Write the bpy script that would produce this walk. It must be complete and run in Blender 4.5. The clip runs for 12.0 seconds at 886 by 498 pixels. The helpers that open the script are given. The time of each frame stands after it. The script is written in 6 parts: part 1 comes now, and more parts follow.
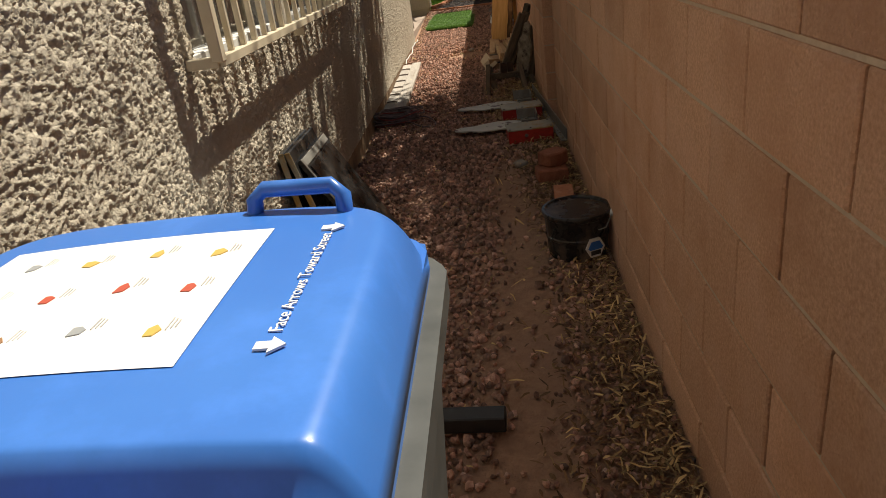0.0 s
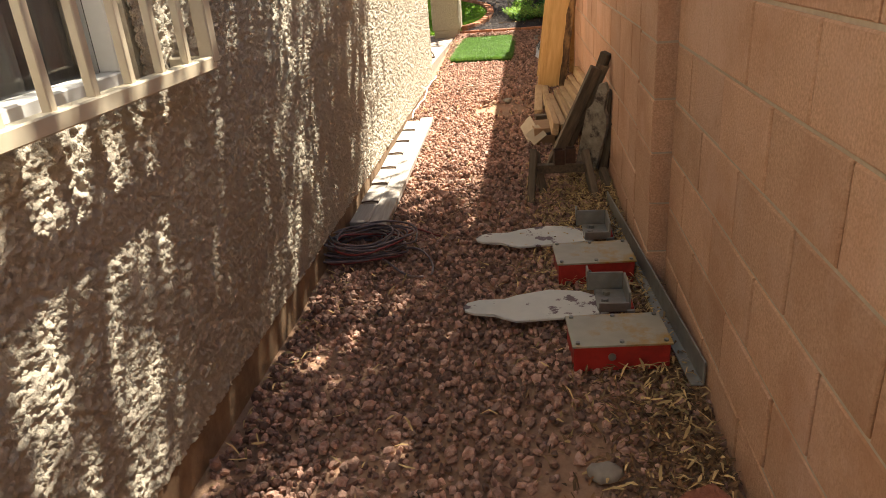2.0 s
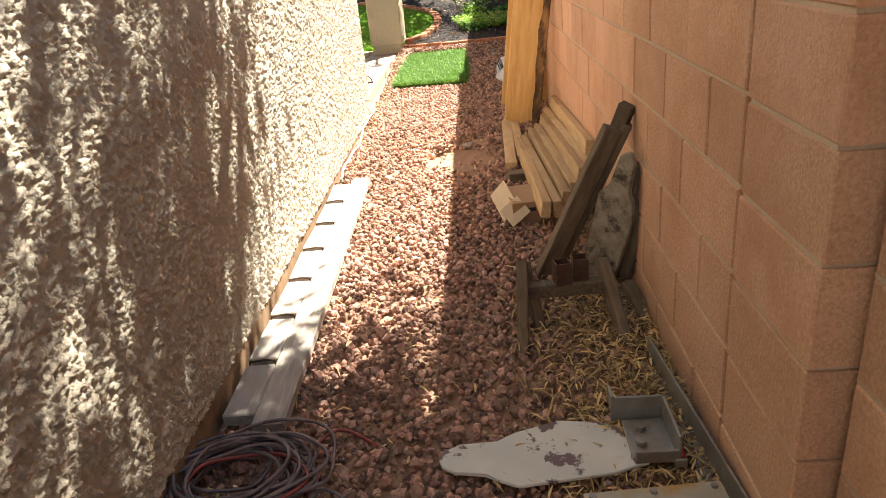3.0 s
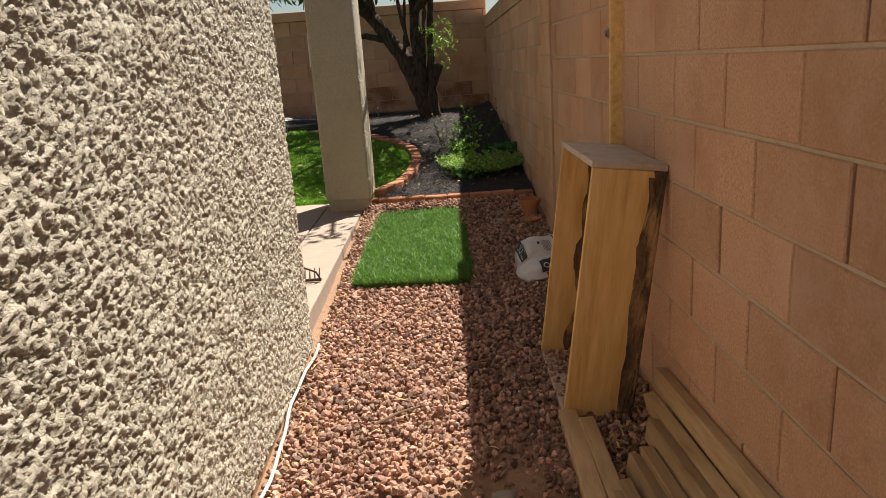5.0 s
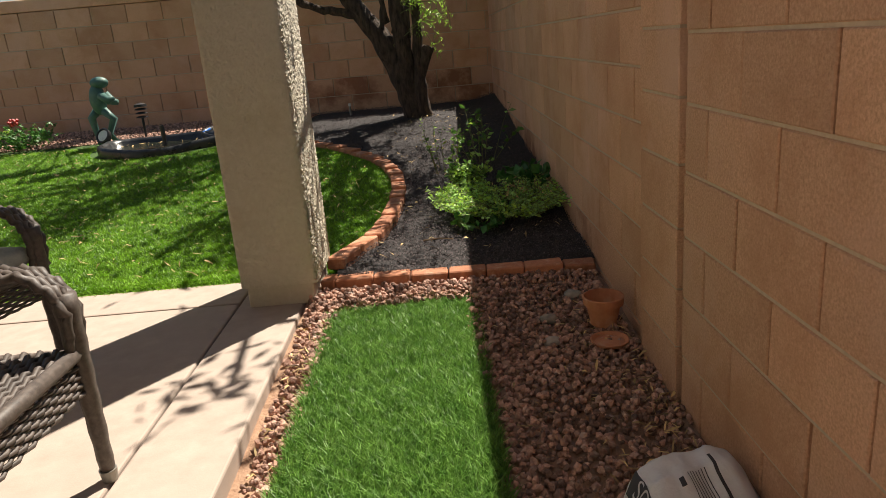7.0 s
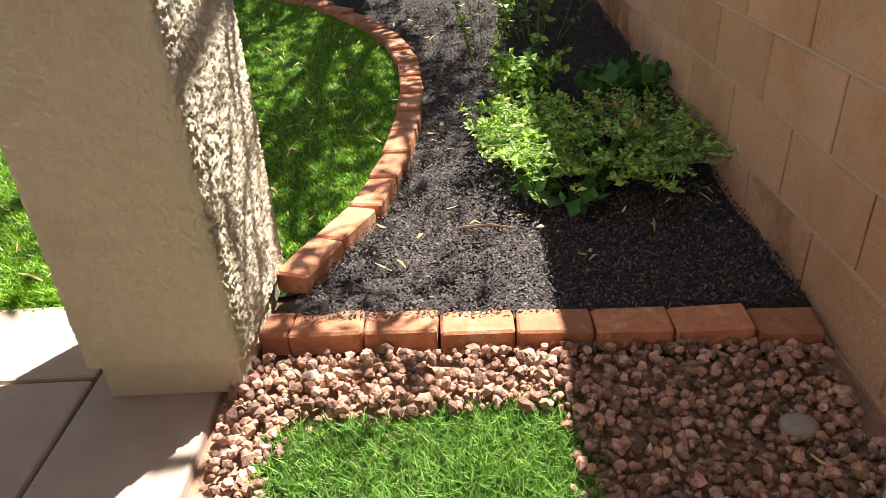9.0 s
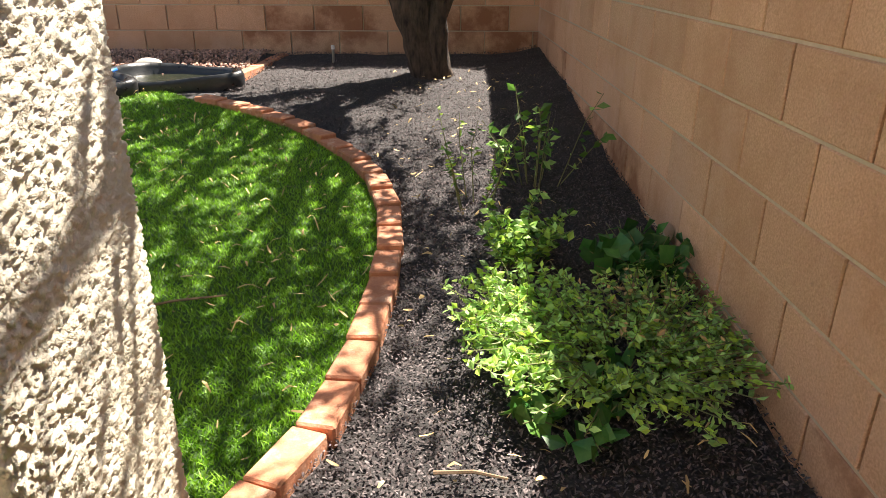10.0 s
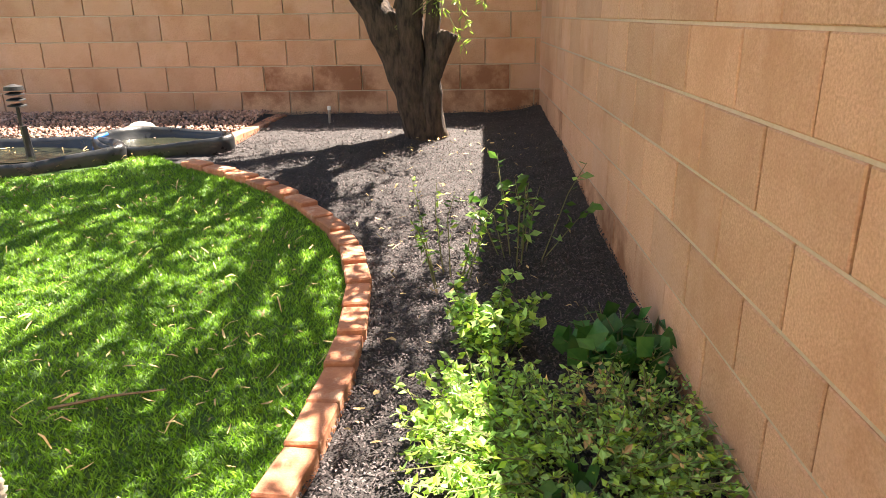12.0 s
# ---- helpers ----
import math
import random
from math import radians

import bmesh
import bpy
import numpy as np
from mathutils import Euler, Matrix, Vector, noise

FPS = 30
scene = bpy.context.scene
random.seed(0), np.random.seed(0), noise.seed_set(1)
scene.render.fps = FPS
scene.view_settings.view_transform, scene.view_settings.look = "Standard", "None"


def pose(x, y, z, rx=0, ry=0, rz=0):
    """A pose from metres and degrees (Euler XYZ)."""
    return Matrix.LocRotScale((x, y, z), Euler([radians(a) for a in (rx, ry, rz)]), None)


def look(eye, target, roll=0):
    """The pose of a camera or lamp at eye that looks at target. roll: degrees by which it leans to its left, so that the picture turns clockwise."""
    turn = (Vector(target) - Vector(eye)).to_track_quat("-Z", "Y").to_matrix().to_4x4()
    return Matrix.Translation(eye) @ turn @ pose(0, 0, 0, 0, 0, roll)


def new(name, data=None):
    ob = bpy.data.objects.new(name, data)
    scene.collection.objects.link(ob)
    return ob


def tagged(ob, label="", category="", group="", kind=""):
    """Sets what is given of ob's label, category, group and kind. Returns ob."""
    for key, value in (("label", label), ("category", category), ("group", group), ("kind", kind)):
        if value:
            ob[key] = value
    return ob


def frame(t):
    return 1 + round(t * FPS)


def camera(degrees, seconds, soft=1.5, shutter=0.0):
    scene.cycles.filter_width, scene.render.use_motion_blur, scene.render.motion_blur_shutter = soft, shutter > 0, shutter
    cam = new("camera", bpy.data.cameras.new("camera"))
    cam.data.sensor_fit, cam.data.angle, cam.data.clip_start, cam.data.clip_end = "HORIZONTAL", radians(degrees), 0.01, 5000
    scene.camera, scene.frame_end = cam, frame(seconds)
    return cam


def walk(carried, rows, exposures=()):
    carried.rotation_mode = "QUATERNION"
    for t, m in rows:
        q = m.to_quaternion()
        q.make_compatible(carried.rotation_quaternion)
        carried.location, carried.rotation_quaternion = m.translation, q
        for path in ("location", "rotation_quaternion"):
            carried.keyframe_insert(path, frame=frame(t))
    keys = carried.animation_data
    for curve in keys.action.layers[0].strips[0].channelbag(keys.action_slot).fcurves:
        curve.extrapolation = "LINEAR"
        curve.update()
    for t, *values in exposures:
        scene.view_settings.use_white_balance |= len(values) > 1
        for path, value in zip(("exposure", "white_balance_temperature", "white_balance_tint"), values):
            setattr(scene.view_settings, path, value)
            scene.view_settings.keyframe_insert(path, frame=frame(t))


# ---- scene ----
cam = camera(65.4, 12.0, 0.5)
PATH = [
    (0, (0.208, 0.971, 1.226), (0.009, 2.79, 0.419), -7.7),
    (0.5, (0.24, 1.506, 1.224), (-0.06, 3.321, 0.44), -2.5),
    (0.7, (0.255, 1.852, 1.235), (-0.052, 3.651, 0.417), -3.9),
    (1, (0.239, 2.153, 1.226), (-0.033, 3.991, 0.485), -3.6),
    (1.5, (0.207, 2.809, 1.198), (-0.105, 4.644, 0.467), -4.3),
    (2, (0.145, 3.495, 1.186), (-0.122, 5.315, 0.401), -4.6),
    (2.5, (0.096, 4.222, 1.162), (-0.046, 6.047, 0.355), -4.1),
    (3, (0.053, 4.928, 1.179), (-0.09, 6.758, 0.385), -5.8),
    (3.5, (-0.061, 5.486, 1.211), (-0.107, 7.371, 0.545), -5.2),
    (3.7, (-0.074, 5.735, 1.236), (-0.134, 7.637, 0.621), -4.7),
    (5.3, (-0.165, 7.667, 1.271), (-0.17, 9.598, 0.748), -3.5),
    (5.5, (-0.17, 7.901, 1.262), (-0.152, 9.83, 0.732), -2.7),
    (6, (-0.149, 8.54, 1.265), (-0.108, 10.461, 0.712), -1.3),
    (6.5, (-0.183, 9.101, 1.291), (-0.184, 11.014, 0.708), -5.5),
    (6.8, (-0.205, 9.383, 1.294), (-0.187, 11.29, 0.693), -4.6),
    (7, (-0.172, 9.647, 1.278), (-0.176, 11.563, 0.704), -5.0),
    (7.2, (-0.185, 9.829, 1.273), (-0.191, 11.728, 0.644), -4.7),
    (8.8, (-0.276, 11.299, 1.175), (-0.37, 13.049, 0.211), -3.6),
    (9, (-0.292, 11.422, 1.199), (-0.33, 13.161, 0.212), -3.5),
    (9.5, (-0.281, 11.713, 1.203), (-0.194, 13.478, 0.267), -1.4),
    (10, (-0.27, 11.958, 1.307), (-0.256, 13.804, 0.537), 0.2),
    (10.5, (-0.24, 12.138, 1.386), (-0.272, 14.035, 0.753), 0.3),
    (11, (-0.163, 12.217, 1.406), (-0.297, 14.128, 0.831), 0.7),
    (11.5, (-0.109, 12.201, 1.404), (-0.225, 14.111, 0.82), 0.2),
    (12, (-0.071, 12.168, 1.359), (-0.127, 14.06, 0.715), -0.7),
]
walk(cam, [(t, look(eye, target, roll)) for t, eye, target, roll in PATH],
     [(t, s, kelvin, tint) for t, s, kelvin, tint in ((0.0, 0.4, 7300, 7), (0.5, 0.45, 7300, 7), (1.0, 1.45, 7300, 7), (1.5, 1.75, 7300, 8), (2.0, 1.85, 7300, 8), (2.5, 2.3, 7200, 8), (3.0, 2.3, 7100, 8), (3.5, 1.52, 6900, 7), (3.7, 1.22, 6900, 7), (5.3, 0.76, 6900, 9),
                                                      (6.5, 0.86, 6900, 10), (7.2, 0.92, 7000, 10), (8.8, 1.65, 6900, 11), (9.5, 2.1, 6900, 12), (10.0, 2.15, 6900, 12), (10.5, 2.15, 7200, 14), (11.0, 2.55, 7300, 15), (12.0, 2.85, 7300, 15))])

# ---- world, sun, exposure ----
world = bpy.data.worlds.new("world")
scene.world = world
world.use_nodes = True
wn = world.node_tree.nodes
sky = wn.new("ShaderNodeTexSky")
sky.sky_type, sky.sun_disc = "NISHITA", False
SUN = Vector((-0.363, -0.5, -1.0))
sky.sun_elevation, sky.sun_rotation = math.atan2(1.0, math.hypot(0.363, 0.5)), math.atan2(0.363, 0.5)
world.node_tree.links.new(sky.outputs[0], wn["Background"].inputs[0])
wn["Background"].inputs[1].default_value = 0.05
sun = new("sun", bpy.data.lights.new("sun", "SUN"))
sun.data.energy, sun.data.angle, sun.data.color = 5.0, radians(0.55), (1.0, 0.95, 0.87)
sun.rotation_mode = "QUATERNION"
sun.rotation_quaternion = SUN.to_track_quat("-Z", "Y")


# ---- materials ----
def mat(name, a, b, rough=0.8, scale=30.0, bump=0.2, dist=0.004, metal=0.0, c=None, big=3.0, vary="", amount=0.25, fine=0.0, stretch=(1, 1, 1), coat=0.0, spec=0.5, world_space=False, cover=(0.52, 0.7), d=None, dbig=1.0):
    """Colours a and b mixed by fine noise, stains of c by broad noise, bump, and a lightness change by object or island."""
    m = bpy.data.materials.new(name)
    m.use_nodes = True
    n, l = m.node_tree.nodes, m.node_tree.links
    bs = n["Principled BSDF"]
    co = n.new("ShaderNodeTexCoord")
    mp = n.new("ShaderNodeMapping")
    mp.inputs["Scale"].default_value = stretch
    l.new(n.new("ShaderNodeNewGeometry").outputs["Position"] if world_space else co.outputs["Object"], mp.inputs[0])

    def noise_tex(s, detail=5.0, r=0.6):
        t = n.new("ShaderNodeTexNoise")
        t.inputs["Scale"].default_value, t.inputs["Detail"].default_value, t.inputs["Roughness"].default_value = s, detail, r
        l.new(mp.outputs[0], t.inputs["Vector"])
        return t.outputs[0]

    def mix(f, x, y, kind="MIX"):
        k = n.new("ShaderNodeMix")
        k.data_type, k.blend_type = "RGBA", kind
        for sock, v in ((k.inputs[0], f), (k.inputs[6], x), (k.inputs[7], y)):
            if hasattr(v, "links"):
                l.new(v, sock)
            elif isinstance(v, (int, float)):
                sock.default_value = v
            else:
                sock.default_value = (*v, 1)
        return k.outputs[2]

    def ramp(v, lo, hi):
        r = n.new("ShaderNodeMapRange")
        r.inputs[1].default_value, r.inputs[2].default_value = lo, hi
        l.new(v, r.inputs[0])
        return r.outputs[0]

    f1 = noise_tex(scale)
    col = mix(ramp(f1, 0.32, 0.68), a, b)
    if c:
        col = mix(ramp(noise_tex(big, 6.0, 0.65), *cover), col, c)
    if d:
        col = mix(ramp(noise_tex(dbig, 7.0, 0.7), 0.5, 0.72), col, d)
    if vary:
        if vary == "object":
            src = n.new("ShaderNodeObjectInfo").outputs["Random"]
        else:
            src = n.new("ShaderNodeNewGeometry").outputs["Random Per Island"]
        r = n.new("ShaderNodeMapRange")
        r.inputs[3].default_value, r.inputs[4].default_value = 1 - amount, 1 + amount
        l.new(src, r.inputs[0])
        cmb = n.new("ShaderNodeCombineXYZ")
        for i in range(3):
            l.new(r.outputs[0], cmb.inputs[i])
        col = mix(1.0, col, cmb.outputs[0], "MULTIPLY")
    l.new(col, bs.inputs["Base Color"])
    rr = n.new("ShaderNodeMapRange")
    rr.inputs[3].default_value, rr.inputs[4].default_value = max(rough - 0.12, 0.02), min(rough + 0.12, 1)
    l.new(f1, rr.inputs[0])
    l.new(rr.outputs[0], bs.inputs["Roughness"])
    bs.inputs["Metallic"].default_value = metal
    bs.inputs["Coat Weight"].default_value = coat
    bs.inputs["Specular IOR Level"].default_value = spec
    if bump:
        bp = n.new("ShaderNodeBump")
        bp.inputs["Strength"].default_value, bp.inputs["Distance"].default_value = bump, dist
        h = noise_tex(fine or scale * 2.2, 6.0, 0.65)
        l.new(h, bp.inputs["Height"])
        l.new(bp.outputs[0], bs.inputs["Normal"])
    return m


STUCCO = mat("stucco", (0.58, 0.52, 0.42), (0.66, 0.6, 0.5), 0.92, 60, 1.0, 0.008, c=(0.5, 0.43, 0.34), big=1.2, fine=105)
COLUMN = mat("painted_stucco", (0.56, 0.5, 0.39), (0.62, 0.565, 0.455), 0.9, 40, 0.9, 0.006, c=(0.5, 0.43, 0.31), big=2.0, fine=85)
BLOCK = mat("concrete_block", (0.53, 0.3, 0.185), (0.74, 0.46, 0.31), 0.95, 150, 1.0, 0.007, c=(0.5, 0.26, 0.15), big=2.4, vary="object", amount=0.11, fine=95, world_space=True, cover=(0.45, 0.75), d=(0.68, 0.44, 0.33), dbig=1.6)
REDSTONE = mat("red_edging_concrete", (0.25, 0.085, 0.05), (0.36, 0.14, 0.085), 0.95, 30, 0.9, 0.006, c=(0.2, 0.09, 0.06), big=9, fine=90)
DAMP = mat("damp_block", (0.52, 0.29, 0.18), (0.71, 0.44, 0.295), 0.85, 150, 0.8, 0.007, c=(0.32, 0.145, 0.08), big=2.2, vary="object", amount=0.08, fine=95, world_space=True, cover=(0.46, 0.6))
MORTAR = mat("mortar", (0.5, 0.39, 0.29), (0.58, 0.47, 0.36), 0.95, 60, 0.5, 0.004, fine=150)
EARTH = mat("earth", (0.3, 0.175, 0.11), (0.42, 0.26, 0.17), 0.97, 28, 0.8, 0.012, c=(0.34, 0.21, 0.15), big=2.0, fine=70)
GRAVEL = mat("lava_gravel", (0.28, 0.15, 0.11), (0.52, 0.32, 0.245), 0.93, 60, 0.8, 0.005, c=(0.5, 0.36, 0.3), big=24, vary="island", amount=0.6, fine=150)
MULCH = mat("mulch_ground", (0.018, 0.015, 0.015), (0.05, 0.043, 0.042), 0.8, 70, 1.0, 0.012, fine=120)
CHIP = mat("mulch_chip", (0.058, 0.047, 0.046), (0.15, 0.125, 0.124), 0.88, 90, 0.4, 0.002, vary="island", amount=0.5, spec=0.25)
CONCRETE = mat("concrete", (0.37, 0.295, 0.245), (0.44, 0.355, 0.3), 0.88, 14, 0.25, 0.003, c=(0.39, 0.32, 0.27), big=2.2, fine=170)
BRICK = mat("red_brick", (0.42, 0.16, 0.085), (0.54, 0.24, 0.13), 0.9, 35, 0.7, 0.004, c=(0.62, 0.4, 0.28), big=14, vary="object", amount=0.22, fine=110, world_space=True, d=(0.3, 0.12, 0.07), dbig=6.0)
TURF = mat("artificial_grass", (0.085, 0.21, 0.035), (0.21, 0.39, 0.08), 0.45, 25, 0, vary="island", amount=0.45)
LAWN = mat("lawn_grass", (0.13, 0.3, 0.018), (0.27, 0.5, 0.04), 0.5, 6, 0, vary="island", amount=0.5)
THATCH = mat("turf_backing", (0.03, 0.07, 0.012), (0.06, 0.13, 0.02), 0.9, 80, 0.6, 0.01)
BARKBIT = mat("bark_litter", (0.12, 0.065, 0.03), (0.26, 0.15, 0.07), 0.9, 30, 0.2, 0.002, vary="island", amount=0.5)
DRY = mat("dry_litter", (0.42, 0.29, 0.13), (0.58, 0.42, 0.2), 0.85, 30, 0.2, 0.002, vary="island", amount=0.55)
PINE = mat("pine_board", (0.68, 0.42, 0.15), (0.82, 0.56, 0.25), 0.55, 14, 0.15, 0.002, c=(0.52, 0.26, 0.08), big=5, stretch=(3, 3, 0.35))
CHAR = mat("charred_wood", (0.04, 0.024, 0.016), (0.2, 0.115, 0.06), 0.85, 26, 0.9, 0.008, c=(0.42, 0.25, 0.11), big=7, stretch=(1, 1, 0.5), cover=(0.5, 0.62))
PALE = mat("pale_board", (0.5, 0.42, 0.34), (0.6, 0.52, 0.44), 0.75, 20, 0.2, 0.002, c=(0.4, 0.3, 0.2), big=6)
LUMBER = mat("lumber", (0.4, 0.27, 0.14), (0.56, 0.4, 0.23), 0.75, 16, 0.3, 0.002, c=(0.3, 0.18, 0.09), big=4, vary="object", amount=0.2, stretch=(4, 0.5, 4))
OLDWOOD = mat("weathered_wood", (0.1, 0.075, 0.05), (0.2, 0.15, 0.1), 0.85, 18, 0.5, 0.003, c=(0.08, 0.06, 0.045), big=6, vary="object", amount=0.25, stretch=(4, 0.6, 4))
GREYWOOD = mat("grey_wood", (0.36, 0.33, 0.3), (0.5, 0.46, 0.42), 0.85, 18, 0.35, 0.002, c=(0.28, 0.24, 0.2), big=5, vary="object", amount=0.12, stretch=(5, 0.5, 5))
LICHEN = mat("lichen_wood", (0.2, 0.17, 0.13), (0.38, 0.35, 0.28), 0.9, 26, 0.6, 0.003, c=(0.07, 0.055, 0.045), big=11, cover=(0.5, 0.6))
FOOTING = mat("footing_board", (0.24, 0.15, 0.09), (0.34, 0.23, 0.14), 0.9, 22, 0.4, 0.004, c=(0.16, 0.1, 0.06), big=3)
BLUE = mat("blue_plastic", (0.032, 0.15, 0.53), (0.04, 0.175, 0.57), 0.34, 3, 0.04, 0.001, c=(0.05, 0.2, 0.66), big=8, fine=220)
TEAL = mat("steel_blue_plastic", (0.06, 0.2, 0.38), (0.08, 0.24, 0.43), 0.42, 3, 0.05, 0.001, fine=200)
GREYP = mat("grey_plastic", (0.045, 0.05, 0.05), (0.075, 0.08, 0.08), 0.6, 14, 0.15, 0.001)
WHITEP = mat("white_plastic", (0.7, 0.71, 0.7), (0.78, 0.78, 0.76), 0.4, 6, 0.05, 0.001, c=(0.6, 0.58, 0.54), big=7)
STICKER = mat("paper_sticker", (0.8, 0.8, 0.8), (0.84, 0.84, 0.84), 0.4, 5, 0)
INK = mat("dark_ink", (0.03, 0.03, 0.035), (0.05, 0.05, 0.055), 0.5, 20, 0)
PRINTGREY = mat("grey_print", (0.4, 0.4, 0.4), (0.5, 0.5, 0.5), 0.5, 20, 0)
REDP = mat("red_paint", (0.4, 0.025, 0.02), (0.5, 0.04, 0.03), 0.45, 9, 0.1, 0.001, c=(0.25, 0.02, 0.02), big=8)
BLACKM = mat("black_enamel", (0.012, 0.012, 0.013), (0.035, 0.033, 0.032), 0.28, 8, 0.1, 0.001, c=(0.2, 0.15, 0.11), big=4)
BLACKP = mat("black_plastic", (0.015, 0.015, 0.016), (0.03, 0.03, 0.03), 0.45, 9, 0.1, 0.001)
IRON = mat("cast_iron", (0.03, 0.03, 0.029), (0.065, 0.062, 0.056), 0.55, 14, 0.25, 0.001, metal=0.0, c=(0.2, 0.13, 0.08), big=8)
STEEL = mat("galvanised_steel", (0.24, 0.24, 0.225), (0.36, 0.355, 0.33), 0.5, 18, 0.15, 0.001, metal=0.6, c=(0.27, 0.24, 0.2), big=8)
TARGET = mat("chipped_white_paint", (0.56, 0.57, 0.53), (0.68, 0.68, 0.63), 0.6, 8, 0.2, 0.002, c=(0.15, 0.1, 0.11), big=10, cover=(0.57, 0.6), world_space=True)
RUSTLID = mat("rusty_lid", (0.36, 0.34, 0.27), (0.46, 0.43, 0.34), 0.5, 10, 0.15, 0.001, metal=0.2, c=(0.42, 0.25, 0.06), big=6, cover=(0.48, 0.62))
RUST = mat("rusty_tube", (0.06, 0.035, 0.025), (0.13, 0.07, 0.045), 0.8, 25, 0.3, 0.002, metal=0.3)
RUBBER = mat("cable_rubber", (0.1, 0.075, 0.08), (0.24, 0.19, 0.2), 0.5, 20, 0.1, 0.001)
REDCORD = mat("red_cord", (0.22, 0.04, 0.04), (0.3, 0.07, 0.06), 0.5, 20, 0)
CREAM = mat("cream_enamel", (0.62, 0.54, 0.4), (0.68, 0.6, 0.46), 0.5, 20, 0.1, 0.001)
FRAMEW = mat("white_frame", (0.72, 0.72, 0.7), (0.78, 0.78, 0.76), 0.45, 20, 0.05, 0.001)
BLIND = mat("grey_curtain", (0.09, 0.09, 0.095), (0.15, 0.15, 0.155), 0.9, 50, 0.3, 0.003, stretch=(1, 3, 0.3))
CARD = mat("cardboard", (0.36, 0.22, 0.12), (0.42, 0.27, 0.16), 0.85, 25, 0.1, 0.001)
CARDIN = mat("cardboard_inside", (0.55, 0.45, 0.32), (0.6, 0.5, 0.37), 0.85, 25, 0.1, 0.001)
TERRA = mat("terracotta", (0.5, 0.2, 0.1), (0.58, 0.26, 0.14), 0.85, 30, 0.2, 0.002, c=(0.6, 0.36, 0.24), big=10)
BAGW = mat("white_film", (0.66, 0.66, 0.67), (0.74, 0.74, 0.75), 0.35, 12, 0.4, 0.008, fine=22)
WICKER = mat("dark_wicker", (0.055, 0.042, 0.036), (0.12, 0.095, 0.08), 0.55, 60, 0.3, 0.002, vary="island", amount=0.3)
CUSHION = mat("grey_cushion", (0.3, 0.32, 0.3), (0.38, 0.4, 0.37), 0.9, 80, 0.2, 0.001)
BARK = mat("tree_bark", (0.025, 0.017, 0.013), (0.13, 0.09, 0.066), 0.94, 34, 1.0, 0.04, fine=42, stretch=(1, 1, 0.3))
CUTWOOD = mat("cut_wood", (0.2, 0.13, 0.08), (0.3, 0.21, 0.13), 0.85, 30, 0.2, 0.002)
LEAF = mat("leaf", (0.05, 0.14, 0.02), (0.1, 0.22, 0.035), 0.5, 18, 0, vary="island", amount=0.5)
LEAFY = mat("yellow_green_leaf", (0.3, 0.5, 0.06), (0.46, 0.66, 0.12), 0.5, 18, 0, vary="island", amount=0.4)
HERB = mat("herb_leaf", (0.22, 0.42, 0.1), (0.4, 0.62, 0.2), 0.6, 20, 0, vary="island", amount=0.5)
DARKLEAF = mat("dark_leaf", (0.03, 0.14, 0.025), (0.08, 0.22, 0.045), 0.45, 20, 0, vary="island", amount=0.4)
STEM = mat("green_stem", (0.12, 0.14, 0.05), (0.2, 0.2, 0.08), 0.7, 20, 0)
VERDIGRIS = mat("verdigris_bronze", (0.05, 0.13, 0.115), (0.1, 0.2, 0.17), 0.5, 14, 0.2, 0.002)
LINER = mat("pond_liner", (0.013, 0.014, 0.015), (0.035, 0.037, 0.04), 0.3, 10, 0.3, 0.01)
WATER = mat("pond_water", (0.02, 0.022, 0.015), (0.03, 0.032, 0.02), 0.06, 4, 0.3, 0.01, fine=12)
STONE = mat("river_stone", (0.26, 0.23, 0.2), (0.4, 0.36, 0.31), 0.85, 20, 0.3, 0.003, vary="object", amount=0.2)
GLASS = bpy.data.materials.new("window_glass")
GLASS.use_nodes = True
gb = GLASS.node_tree.nodes["Principled BSDF"]
gb.inputs["Transmission Weight"].default_value, gb.inputs["Roughness"].default_value, gb.inputs["IOR"].default_value = 1.0, 0.02, 1.45
for leaf_mat in (LEAF, LEAFY, HERB, DARKLEAF, TURF, LAWN):
    bs = leaf_mat.node_tree.nodes["Principled BSDF"]
    n, l = leaf_mat.node_tree.nodes, leaf_mat.node_tree.links
    tr = n.new("ShaderNodeBsdfTranslucent")
    mx = n.new("ShaderNodeMixShader")
    mx.inputs[0].default_value = 0.3
    l.new(bs.inputs["Base Color"].links[0].from_socket, tr.inputs[0])
    l.new(bs.outputs[0], mx.inputs[1])
    l.new(tr.outputs[0], mx.inputs[2])
    l.new(mx.outputs[0], n["Material Output"].inputs[0])


# ---- building helpers ----
def mesh_of(bm, name, material, smooth=False):
    me = bpy.data.meshes.new(name)
    bm.normal_update()
    bm.to_mesh(me)
    bm.free()
    if smooth:
        for p in me.polygons:
            p.use_smooth = True
    me.materials.append(material)
    return me


def part(name, bm, material, parent=None, label="", smooth=False):
    ob = new(name, mesh_of(bm, name, material, smooth))
    if parent:
        ob.parent = parent
    return tagged(ob, label)


def thing(name, label, category, at=(0, 0, 0), rz=0.0, group="", kind="", m=None):
    ob = new(name)
    ob.empty_display_size = 0.05
    ob.matrix_basis = m if m else pose(*at, 0, 0, rz)
    return tagged(ob, label, category, group, kind)


